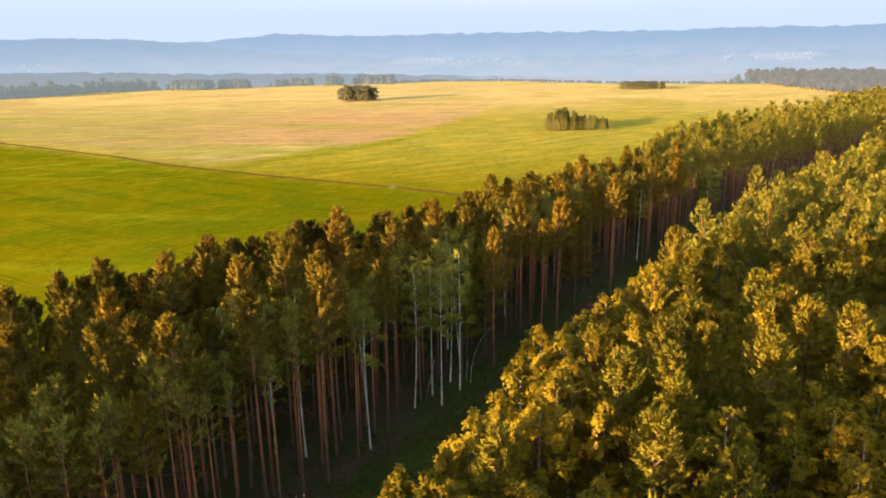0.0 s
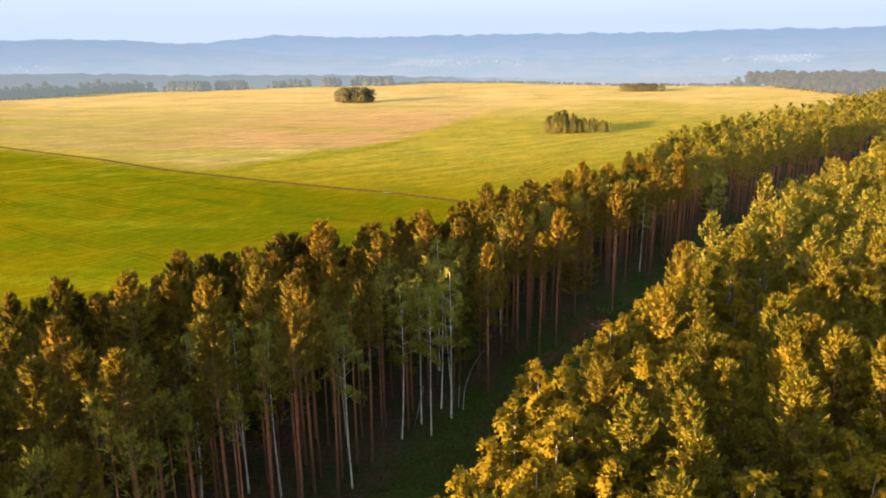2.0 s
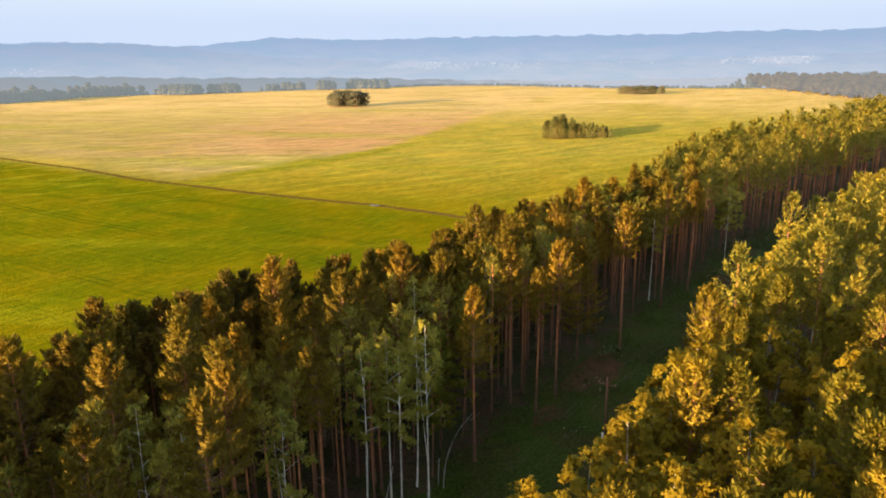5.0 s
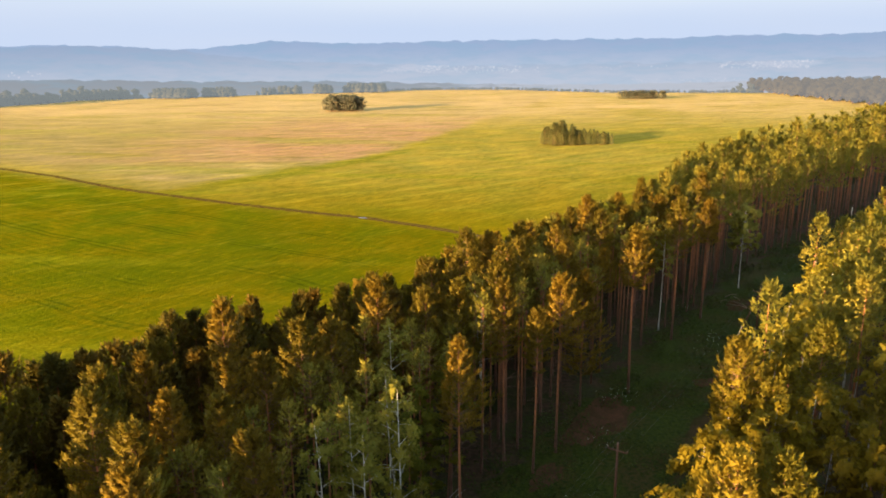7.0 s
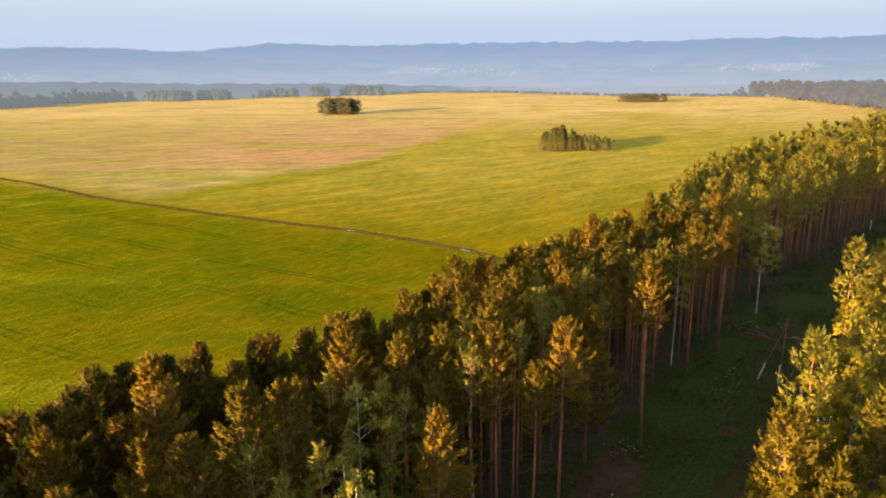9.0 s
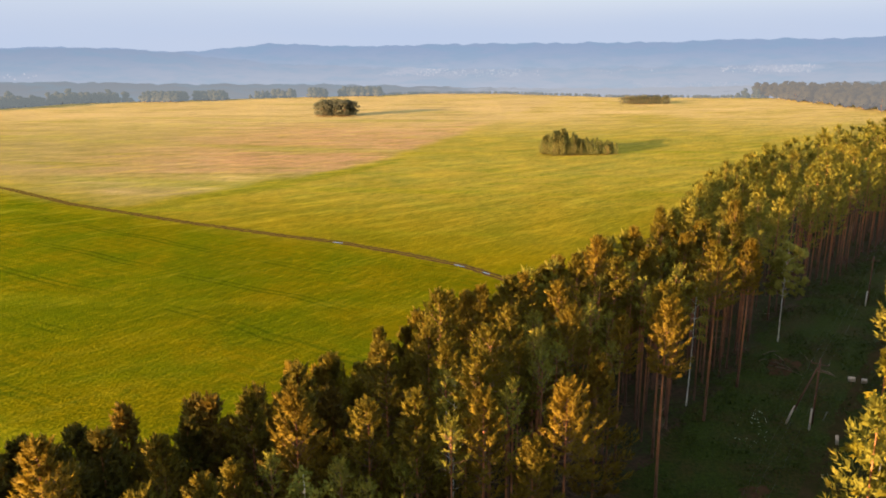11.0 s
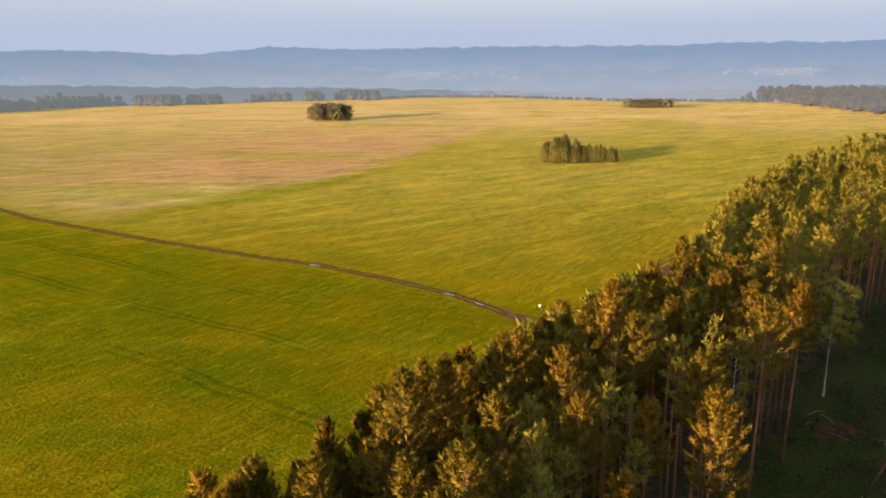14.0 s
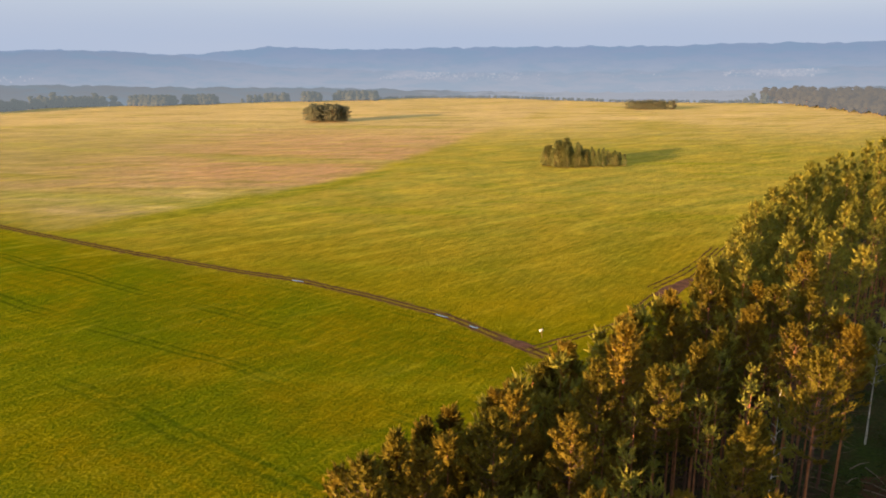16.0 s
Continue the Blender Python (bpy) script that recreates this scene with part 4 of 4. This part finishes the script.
def place(variants, mats, name, label, group, x, y, scale, turn):
    """Sets one tree of a kind: the first of each shape is built, the others share its meshes."""
    k = (group, int(rng.integers(len(variants))))
    m = pose(x, y, 0, 0, 0, turn) @ Matrix.Diagonal((scale, scale, scale, 1))
    if k not in masters:
        masters[k] = tree(name, variants[k[1]], mats, label, "tree", group)
        masters[k].matrix_basis = m
        return masters[k]
    ob = copy_thing(masters[k], m)
    ob.scale = (scale, scale, scale)
    return ob


spots = []
for x, y in belt:
    inside = x - at(PINE_L, y)
    sc, turn = rng.uniform(0.87, 1.08) if inside > 9 else rng.uniform(0.86, 0.98) if inside > 5 else rng.uniform(0.80, 0.93) + float(np.interp(y, (80, 100, 112, 119, 131, 138, 165, 180), (0.14, 0.12, 0.09, -0.02, -0.06, 0.02, 0.06, 0.14))), rng.uniform(0, 360)
    if y < 42:
        sc *= 1.1
    unseen = x < -6 - 0.68 * y
    if unseen and y > 10:
        sc *= 1.1
    if 36 < y < NEAR_BELT and not unseen:
        if inside < 5.0 or (x, y) in FULL_PINES:
            if y < 119 and (x, y) not in FULL_PINES:
                place(EDGE_PINES, MD, "pine_tree", "dense pine on the field edge, darkened as in shade, branched far down its trunk", "dark edge pines of the belt", x, y, sc, turn)
            else:
                place(EDGE_PINES, MP, "pine_tree", "pine on the field edge with branches far down its trunk", "edge pines of the belt", x, y, sc, turn)
            continue
        if x < at(PINE_R, y) - 8:
            place(INNER_PINES, MP, "pine_tree", "tall Scots pine with a deep cone-shaped crown", "inner pines of the belt", x, y, sc, turn)
            continue
        place(NEAR_PINES, MP, "pine_tree", "tall Scots pine with reddish bare trunk and high needle crown", "pines of the belt", x, y, sc, turn)
    else:
        spots.append((x, y, 0, sc, radians(turn), int(rng.integers(3)) if 150 <= y < 270 else 15 if y < 150 else 6 + int(rng.integers(2))))
for y in np.arange(-60.0, 62.0, 2.4):
    spots.append((at(PINE_L, y) + rng.uniform(0, 4), y, 0, rng.uniform(0.8, 0.95), rng.uniform(0, 6.28), 15))
for x, y in fill:
    sc, turn = rng.uniform(0.68, 0.92) + float(np.interp(y, (80, 100, 112, 119, 131, 138, 165, 180), (0.14, 0.12, 0.10, 0.0, -0.04, 0.02, 0.06, 0.14))), rng.uniform(0, 360)
    if x < -6 - 0.68 * y:
        spots.append((x, y, 0, sc, radians(turn), 15))
    elif y < 119:
        place(FILL_PINES, MD, "pine_tree", "crowded pine of the field edge, darkened as in shade, leafy nearly to the ground", "dark crowded pines of the field edge", x, y, sc, turn)
    elif y < NEAR_BELT:
        place(FILL_PINES, MP, "pine_tree", "crowded pine of the field edge, green nearly to the ground", "crowded pines of the field edge", x, y, sc, turn)
    else:
        spots.append((x, y, 0, sc, radians(turn), int(rng.integers(3)) if y < 215 else 15))
for x, y in under:
    place(UNDER_PINES, MP, "pine_tree", "shorter pine standing in the shade of taller ones", "understorey pines of the belt", x, y, rng.uniform(0.62, 0.84), rng.uniform(0, 360))
for x, y in hedge:
    spots.append((x, y, 0, rng.uniform(0.72, 0.92), rng.uniform(0, 6.28), 15))
for x, y in slim:
    sc, turn = rng.uniform(0.85, 1.05), rng.uniform(0, 360)
    spots.append((x, y, 0, sc, radians(turn), (12 + int(rng.integers(3))) if y < 135 else 10 + int(rng.integers(2))))
for x, y in BELT_BIRCHES:
    place(TALL_BIRCHES, (M_WHITE_BARK, M_WHITE_BARK, M_PALE), "birch_tree", "slim birch with a white bare trunk among the pines", "birches of the belt", x, y, rng.uniform(1.0, 1.1), rng.uniform(0, 360))
for x, y in GREENS:
    place(GREEN_TREES, MG, "aspen_tree", "round green broadleaf tree among the pines", "broadleaf trees of the belt", x, y, rng.uniform(0.9, 1.08), rng.uniform(0, 360))
place([birch_bits(445, 17.0, 7.2, 2.7, 30, 10, 34, 0.27, droop=0.35)], (M_WHITE_BARK, M_WHITE_BARK, M_LONE), "birch_tree", "lone white-trunked birch before the pine edge", "lone birch", 55.4, 174.3, 1.0, 40)
for k, (x, y) in enumerate(WOOD_BIRCHES + WOOD_PINES + wood):
    edge = x < at(WOOD_L, y) + 5
    grown = 1.0 + 0.1 * np.clip((100 - y) / 40, 0, 1)
    sc, turn = grown * (rng.uniform(0.84, 1.0) if edge else rng.uniform(0.85, 1.06)), rng.uniform(0, 360)
    if len(WOOD_BIRCHES) <= k < len(WOOD_BIRCHES) + len(WOOD_PINES):
        sc = 1.05 * grown
    birch = k < len(WOOD_BIRCHES) if k < len(WOOD_BIRCHES) + len(WOOD_PINES) else rng.uniform() < (0.85 if edge else 0.52)
    if 33 < y < NEAR_WOOD:
        if birch and edge:
            place(EDGE_BIRCHES, MB, "birch_tree", "golden edge birch in leaf almost to the ground", "edge birches of the mixed wood", x, y, sc, turn)
        elif birch:
            place(BIRCHES, MB if rng.uniform() < 0.75 else (M_BIRCH_BARK, M_TWIG, M_GREEN), "birch_tree", "birch with pale trunk and golden-green leafy crown", "birches of the mixed wood", x, y, sc, turn)
        else:
            place(YOUNG_PINES, (M_PINE_BARK, M_TWIG, M_PINE_YOUNG), "pine_tree", "younger pine with a deep golden-green crown", "pines of the mixed wood", x, y, sc, turn)
    else:
        kind = (3 + int(rng.integers(3)) if birch else int(rng.integers(3))) if 33 <= y < 205 and x < at(WOOD_L, y) + 38 else (8 if birch else 6) + int(rng.integers(2))
        spots.append((x, y, 0, sc * (1 if birch else 0.95), radians(turn), kind))
for x, y in beyond:
    spots.append((x, y, 0, 0.85 + 0.2 * math.sin(x * 7.3 + y * 3.1) ** 2, x + y, 6 + int(abs(x * 3.7 + y * 1.9)) % 4))
kinds = [(k, 0) for k in MID_PINES] + [(k, 3) for k in MID_BIRCHES] + [(k, 0) for k in FAR_PINES] + [(k, 3) for k in FAR_BIRCHES] + [(k, 0) for k in SLIM_FAR] + [(k, 0) for k in SLIM_PINES] + [(FAR_THICK, 0)]
forest_stuff("far_forest", kinds, spots, [M_PINE_BARK, M_TWIG, M_PINES, M_BIRCH_BARK, M_TWIG, M_BIRCHES], "pines and birches farther off in belt and wood, with unseen trees added for shade", "trees")

# ---- groves out in the fields ----
groves = []
for cx, cy, rx, ry, n, tall, label in ((46.5, 418, 10, 7, 46, 0.84, "grove in the near field"), (60, 420, 14.5, 5, 44, 0.60, "grove in the near field"),
                                       (-117.5, 689, 17.5, 12, 96, 1.12, "round grove farther out"), (181, 848, 26, 8, 84, 0.74, "grove near the far edge")):
    for k in range(n):
        a, r = rng.uniform(0, 6.28), math.sqrt(rng.uniform(0, 1))
        groves.append((cx + rx * r * math.cos(a), cy + ry * r * math.sin(a), tall * (1.08 - 0.42 * r * r if "near field" in label else 1.04 - 0.12 * r * r) * rng.uniform(0.8, 1.06), label))
for x, y, sc, group in groves:
    if "near field" in group:
        place(GROVE_PINES, (M_PINE_BARK, M_PINE_BARK, M_GROVE), "young_pine", "small green pine in a field grove", group, x, y, sc * 1.08, rng.uniform(0, 360))
    else:
        place(GROVE_TREES, ML, "broadleaf_tree", "bushy broadleaf tree in a field grove", group, x, y, sc, rng.uniform(0, 360))

FAR_TREES = [mound_bits(300 + k, 13.0, 5.5, 9) for k in range(3)]
spots = []
for x0, x1, y0, depth, n, sc in ((-404, -354, 931, 24, 90, 0.92), (-353, -315, 960, 24, 70, 0.88), (-278, -249, 1052, 20, 30, 0.9), (-226, -199, 1030, 22, 34, 0.95), (-187, -130, 1056, 24, 90, 0.95),
                                 (-312, -280, 1040, 20, 10, 0.8), (-130, 350, 1120, 50, 420, 0.30), (340, 380, 990, 60, 20, 0.9)):
    for k in range(n):
        x = rng.uniform(x0, x1)
        y = (far_edge(x) + rng.uniform(-4, depth)) if n > 100 else rng.uniform(y0, y0 + depth)
        spots.append((x, y, float(ground_z(x, y)) - 0.3, sc * rng.uniform(0.75, 1.15), rng.uniform(0, 6.28), int(rng.integers(3))))
forest_stuff("field_edge_trees", [(k, 0) for k in FAR_TREES], spots, [M_PINE_BARK, M_PINE_BARK, M_FAR_HAZY], "groves and hedge trees along the far edge of the fields", "trees")
spots = []
for reach, gap, tries in (((8, 70), 4.8, 30000), ((70, 600), 13.0, 6000)):
    for x, y in scatter(rng, lambda x, y: reach[0] < y - far_edge(x) < reach[1], (-1000, 600, -455, 1500), gap, [], tries):
        spots.append((x, y, float(ground_z(x, y)), (1.0 if gap < 10 else 1.7) * rng.uniform(0.85, 1.12), rng.uniform(0, 6.28), int(rng.integers(3))))
forest_stuff("far_woods", [(k, 0) for k in FAR_TREES], spots, [M_PINE_BARK, M_PINE_BARK, M_FAR_HAZY], "broad grey-green woods closing the far fields", "trees")
spots = []
for x, y in scatter(rng, lambda x, y: x > 352 + 0.03 * (y - 700), (352, 640, 640, 1050), 9.5, [], 6000):
    spots.append((x, y, 0, 1.2 * rng.uniform(0.8, 1.15), rng.uniform(0, 6.28), int(rng.integers(3))))
forest_stuff("far_woods", [(k, 0) for k in FAR_TREES], spots, [M_PINE_BARK, M_PINE_BARK, M_FAR_HAZY_BROWN], "hazy brownish woods on the far side of the fields", "trees")


# ---- undergrowth ----
def undergrowth():
    """Bushes under the belt, tall herbs in the clearing and white umbels among them."""
    rng = np.random.default_rng(21)
    bush, herb, bloom = Bits(), Bits(), Bits()
    c, d = [], []
    for y in rng.uniform(28, 330, 420):
        lo, hi = at(PINE_L, y), at(PINE_R, y)
        x = lo + (hi - lo) * rng.uniform(0, 1) ** 1.8
        h = rng.uniform(1.2, 5.0) if x < lo + 8 else rng.uniform(0.6, 2.4)
        n = int(4 + h * 3)
        c.append(np.array([x, y, 0]) + rng.normal(size=(n, 3)) * [0.5, 0.5, 0] + np.c_[np.zeros((n, 2)), rng.uniform(0.2, h, n)])
    for y in rng.uniform(28, 200, 480):
        h = rng.uniform(1.5, 4.5)
        n = int(3 + h * 2.5)
        c.append(np.array([at(PINE_L, y) + rng.uniform(-0.5, 3), y, 0]) + rng.normal(size=(n, 3)) * [0.5, 0.5, 0] + np.c_[np.zeros((n, 2)), rng.uniform(0.2, h, n)])
    c = np.concatenate(c)
    leaves(bush, rng, c, 0.40, 9, 0.30, c.mean(0) - [0, 0, 60], 0.1)
    for y in rng.uniform(30, 300, 10000):
        lo, hi = at(PINE_R, y) - 3, at(WOOD_L, y) + 3
        x = lo + (hi - lo) * rng.uniform(0, 1)
        d.append((x, y, rng.uniform(0.05, 0.8)))
    d = np.array(d)
    keep = np.array([noise.noise(Vector((p[0] * 0.13, p[1] * 0.13, 0))) > -0.12 for p in d])
    d = d[keep]
    leaves(herb, rng, d, 0.36, 11, 0.26, d.mean(0) - [0, 0, 80], -0.5)
    near = d[np.array([noise.noise(Vector((p[0] * 0.11, p[1] * 0.11, 7.0))) > 0.43 for p in d])]
    tops = near + rng.normal(0, 0.35, near.shape) * [1, 1, 0] + [0, 0, 0.7]
    a = np.linspace(0, 2 * np.pi, 6, endpoint=False)
    r = rng.uniform(0.03, 0.08, (len(tops), 1, 1))
    hexes = tops[:, None] + np.stack([np.cos(a), np.sin(a), np.zeros(6)], 1)[None] * r
    bloom.blades(np.concatenate([hexes[:, :4], hexes[:, [3, 4, 5, 0]]]), np.tile([[0, 0, 1.0]], (2 * len(tops), 1)))
    s = Shade("white_umbels")
    white = s.done(s.principled(s.mix(s.noise(s.coord(), 9.0), (0.38, 0.40, 0.28), (0.55, 0.56, 0.44)), 0.8, None, 0.1))
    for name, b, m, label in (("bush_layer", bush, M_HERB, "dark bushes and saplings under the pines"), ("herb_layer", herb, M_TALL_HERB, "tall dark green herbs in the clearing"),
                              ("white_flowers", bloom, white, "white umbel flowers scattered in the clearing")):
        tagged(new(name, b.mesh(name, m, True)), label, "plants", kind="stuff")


undergrowth()


# ---- power line in the clearing ----
s = Shade("grey_pole_wood")
v_ = s.coord()
M_POLE = s.done(s.principled(s.mix(s.noise(s.mapped(v_, (6, 6, 0.8)), 2.0, 4), (0.07, 0.035, 0.024), (0.11, 0.06, 0.042)), 0.9, None, 0.1))
s = Shade("pale_concrete")
M_CONCRETE = s.done(s.principled(s.mix(s.noise(s.coord(), 5.0, 4), (0.30, 0.28, 0.25), (0.45, 0.42, 0.38)), 0.9, None, 0.1))
s = Shade("brown_porcelain")
M_PORCELAIN = s.done(s.principled((0.16, 0.10, 0.075), 0.25, None, 0.5))
s = Shade("bare_cable")
M_CABLE = s.done(s.principled(s.mix(s.noise(s.coord(), 3.0), (0.05, 0.05, 0.05), (0.08, 0.075, 0.07)), 0.5, None, 0.3))
s = Shade("white_paint")
M_WHITE = s.done(s.principled(s.mix(s.noise(s.coord(), 6.0, 4), (0.30, 0.29, 0.27), (0.40, 0.39, 0.37)), 0.6, None, 0.2))


def part(name, bits, material, parent, label=""):
    ob = new(name, bits.mesh(name, material))
    ob.parent = parent
    return tagged(ob, label)


def rod(points, radii, sides=8):
    b = Bits()
    b.tube(points, radii, sides)
    k = len(points) - 1
    b.q.append(np.array([[0, 1, 2, 3], [0, 3, 4, 5], [0, 5, 6, 7]])[:, ::-1] if sides == 8 else np.zeros((0, 4), int))
    if sides == 8:
        b.q.append(np.array([[0, 1, 2, 3], [0, 3, 4, 5], [0, 5, 6, 7]]) + k * 8)
    return b


LINE = [(-13.0, 50.5), (17.4, 97.7), (47.8, 145.0), (78.5, 192.5), (109.0, 240.0)]
ALONG = unit(np.array([LINE[-1][0] - LINE[0][0], LINE[-1][1] - LINE[0][1]]))
ACROSS = np.array([ALONG[1], -ALONG[0]])


def utility_pole(x, y, strut, up=0.0):
    root = tagged(new("utility_pole"), "grey wooden power pole with crossarm and brown insulators among the trees", "power pole", "poles of the line")
    root.location = (x, y, 0)
    part("pole", rod([(0.12, 0, 0.9), (0.12, 0, 5), (0.12, 0, 9.4 + up)], [0.14, 0.125, 0.10]), M_POLE, root)
    part("footing", rod([(-0.12, 0, -0.4), (-0.12, 0, 1.6), (-0.12, 0, 2.9)], [0.13, 0.125, 0.12]), M_CONCRETE, root, "pale concrete stub")
    if strut:
        d = -ACROSS * 2.7
        part("strut", rod([(d[0] * 0.75, d[1] * 0.75, 2.2), (d[0] * 0.4, d[1] * 0.4, 5.2), (d[0] * 0.03, d[1] * 0.03, 8.3)], [0.12, 0.11, 0.10]), M_POLE, root)
        part("footing", rod([(d[0] * 1.06, d[1] * 1.06, -0.3), (d[0] * 0.9, d[1] * 0.9, 1.3), (d[0] * 0.74, d[1] * 0.74, 2.7)], [0.13, 0.12, 0.12]), M_CONCRETE, root, "pale concrete stub")
    a = ACROSS * 0.95
    part("crossarm", rod([(-a[0] + 0.12, -a[1], 8.75 + up), (0.12, 0, 8.78 + up), (a[0] + 0.12, a[1], 8.75 + up)], [0.06, 0.07, 0.06]), M_POLE, root)
    for k, z in ((-0.95, 8.82 + up), (0.95, 8.82 + up), (0.0, 9.4 + up)):
        p = ACROSS * k + [0.12, 0]
        part("insulator", rod([(*p, z), (*p, z + 0.10), (*p, z + 0.14), (*p, z + 0.26)], [0.05, 0.09, 0.07, 0.03]), M_PORCELAIN, root, "brown porcelain insulator")


for k, (x, y) in enumerate(LINE):
    utility_pole(x, y, k == 2)
for (x0, y0), (x1, y1) in zip(LINE, LINE[1:]):
    for k, z in ((-0.95, 9.05), (0.95, 9.05), (0.0, 9.63)):
        g = np.linspace(0, 1, 13)
        off = ACROSS * k
        pts = np.stack([x0 + (x1 - x0) * g + off[0] + 0.12, y0 + (y1 - y0) * g + off[1], z - 3.6 * g * (1 - g)], 1)
        b = Bits()
        b.tube(pts, np.full(13, 0.005), 4)
        tagged(new("power_cable", b.mesh("power_cable", M_CABLE)), "thin sagging overhead wire between two poles", "cable", "wires of the line")

# ---- small things ----
b = Bits()
g = np.linspace(0, 1, 10)
b.tube(np.stack([-0.2 + 3.2 * g**2.2, 90.8 + 1.0 * g**2, 9.5 * g * (1 - 0.12 * g**2)], 1), 0.07 * (1 - 0.8 * g), 6)
b.tube(np.stack([2.6 + 0.9 * g, 91.6 + 0.2 * g, 7.5 + 0.7 * g], 1), 0.02 * (1 - 0.7 * g), 4)
root = tagged(new("bent_birch"), "leafless young birch bowed over at the clearing edge", "tree")
part("trunk", b, M_BIRCH_BARK, root)
for x, y, h, tilt in ((-0.8, 91.3, 3.2, 0.04), (-6.0, 86.0, 5.5, 0.22), (50.5, 147.5, 1.3, 0.25)):
    root = tagged(new("dead_stem"), "broken pale birch stem standing in the grass", "snag", "snags")
    root.location = (x, y, 0)
    part("stem", rod([(0, 0, 0), (tilt * h * 0.5, 0, h * 0.5), (tilt * h, 0, h)], [0.06, 0.05, 0.035]), M_BIRCH_BARK, root)
rng = np.random.default_rng(77)
for k in range(9):
    x0, y0 = 54 + rng.uniform(-5, 5), 166 + rng.uniform(-5, 5)
    a, l = rng.uniform(0, 6.28), rng.uniform(2.0, 5.0)
    root = tagged(new("felled_branch"), "brown felled branch lying in the clearing", "branch", "felled branches")
    root.location = (x0, y0, 0.08)
    part("stick", rod([(0, 0, 0), (math.cos(a) * l * 0.5, math.sin(a) * l * 0.5, 0.25), (math.cos(a) * l, math.sin(a) * l, 0.05)], [0.07, 0.06, 0.03]), M_DEAD, root)


def board(w, h, d, z, tilt=0.0):
    b = Bits()
    c = np.array([(-w, -d, -h), (w, -d, -h), (w, d, -h), (-w, d, -h), (-w, -d, h), (w, -d, h), (w, d, h), (-w, d, h)], float) * 0.5
    ct, st = math.cos(tilt), math.sin(tilt)
    c = np.stack([c[:, 0] * ct - c[:, 2] * st, c[:, 1], c[:, 0] * st + c[:, 2] * ct + z], 1)
    b.v.append(c), b.nrm.append(unit(c - c.mean(0)))
    b.q.append(np.array([(0, 3, 2, 1), (4, 5, 6, 7), (0, 1, 5, 4), (1, 2, 6, 5), (2, 3, 7, 6), (3, 0, 4, 7)]))
    b.n = 8
    return b


sign = tagged(new("field_sign"), "small weathered white tilted sign board on a thin post", "sign")
sign.matrix_basis = pose(19.7, 207.0, 0, 0, 0, 20)
part("board", board(0.7, 0.4, 0.03, 1.5, 0.3), M_WHITE, sign)
part("post", rod([(0.25, 0.03, 0), (0.12, 0.03, 0.8), (0, 0.03, 1.5)], [0.035, 0.035, 0.035]), M_POLE, sign)
for x, y, w in ((59.0, 158.0, 0.9), (60.4, 157.4, 0.7), (49.0, 140.9, 0.35)):
    stake = tagged(new("marker_board"), "small weathered white board on a stake beside the path", "marker", "path markers")
    stake.matrix_basis = pose(x, y, 0, 0, 0, -25)
    part("board", board(w, 0.7 if w > 0.5 else 1.2, 0.04, 1.0, 0.1), M_CONCRETE, stake)
    part("stake", rod([(0, 0.05, 0), (0, 0.05, 0.5), (0, 0.05, 1.2)], [0.04, 0.04, 0.04]), M_POLE, stake)


# ---- villages in the valley ----
def village(rng):
    """Many small far houses on the slope behind the plain: walls in one mesh with gabled roofs."""
    vs, fs, ix, n = [], [], [], 0

    def slope(az, t):
        el = np.interp(az, *NEAR_RIDGE)
        crest = 44 + 3900 * math.tan(radians(el))
        r = 3900 - 700 * (1 - t)
        return math.sin(radians(az)) * r, math.cos(radians(az)) * r, -90 + (crest + 90) * t**0.8

    spots = []
    for a0, a1, t0, t1, count in ((-4.5, 4.5, 0.6, 0.95, 190), (-7.5, -3, 0.6, 0.8, 40), (17.5, 23.5, 0.66, 0.98, 180), (11.5, 19, 0.05, 0.3, 110), (9, 14, 0.7, 0.85, 12), (-33, -31, 0.3, 0.4, 8)):
        for _ in range(count):
            az, t = rng.uniform(a0, a1), rng.uniform(t0, t1)
            spots.append((*slope(az, t), rng.uniform(0.9, 2.2), rng.uniform(0.8, 1.6), rng.uniform(0, 3.1)))
    for x, y, z, w, d, a in spots:
        h, c, s_ = rng.uniform(0.8, 2), math.cos(a), math.sin(a)
        p = np.array([(-w, -d, -6), (w, -d, -6), (w, d, -6), (-w, d, -6), (-w, -d, h), (w, -d, h), (w, d, h), (-w, d, h), (-w, 0, h + 1.6), (w, 0, h + 1.6)], float)
        vs.append(np.stack([p[:, 0] * c - p[:, 1] * s_ + x, p[:, 0] * s_ + p[:, 1] * c + y, p[:, 2] + z + 2], 1))
        fs.append(np.array([(0, 1, 5), (0, 5, 4), (1, 2, 6), (1, 6, 5), (2, 3, 7), (2, 7, 6), (3, 0, 4), (3, 4, 7), (4, 5, 9), (4, 9, 8), (6, 7, 8), (6, 8, 9), (4, 8, 7), (5, 6, 9)]) + n)
        ix.append(np.r_[np.zeros(8, int), np.ones(4, int), np.zeros(2, int)])
        n += 10
    wall = backdrop_material("haze_house_walls", (0.102, 0.109, 0.127), (0.124, 0.129, 0.146), -60, 60, 4)
    roof = backdrop_material("haze_house_roofs", (0.110, 0.115, 0.134), (0.128, 0.124, 0.138), -60, 60, 5)
    ob = new("far_village", mesh_of("far_village", np.concatenate(vs), [np.concatenate(fs)], [wall, roof], np.concatenate(ix)))
    tagged(ob, "pale specks of village houses on the hazy slope", "houses", kind="stuff")


village(np.random.default_rng(31))
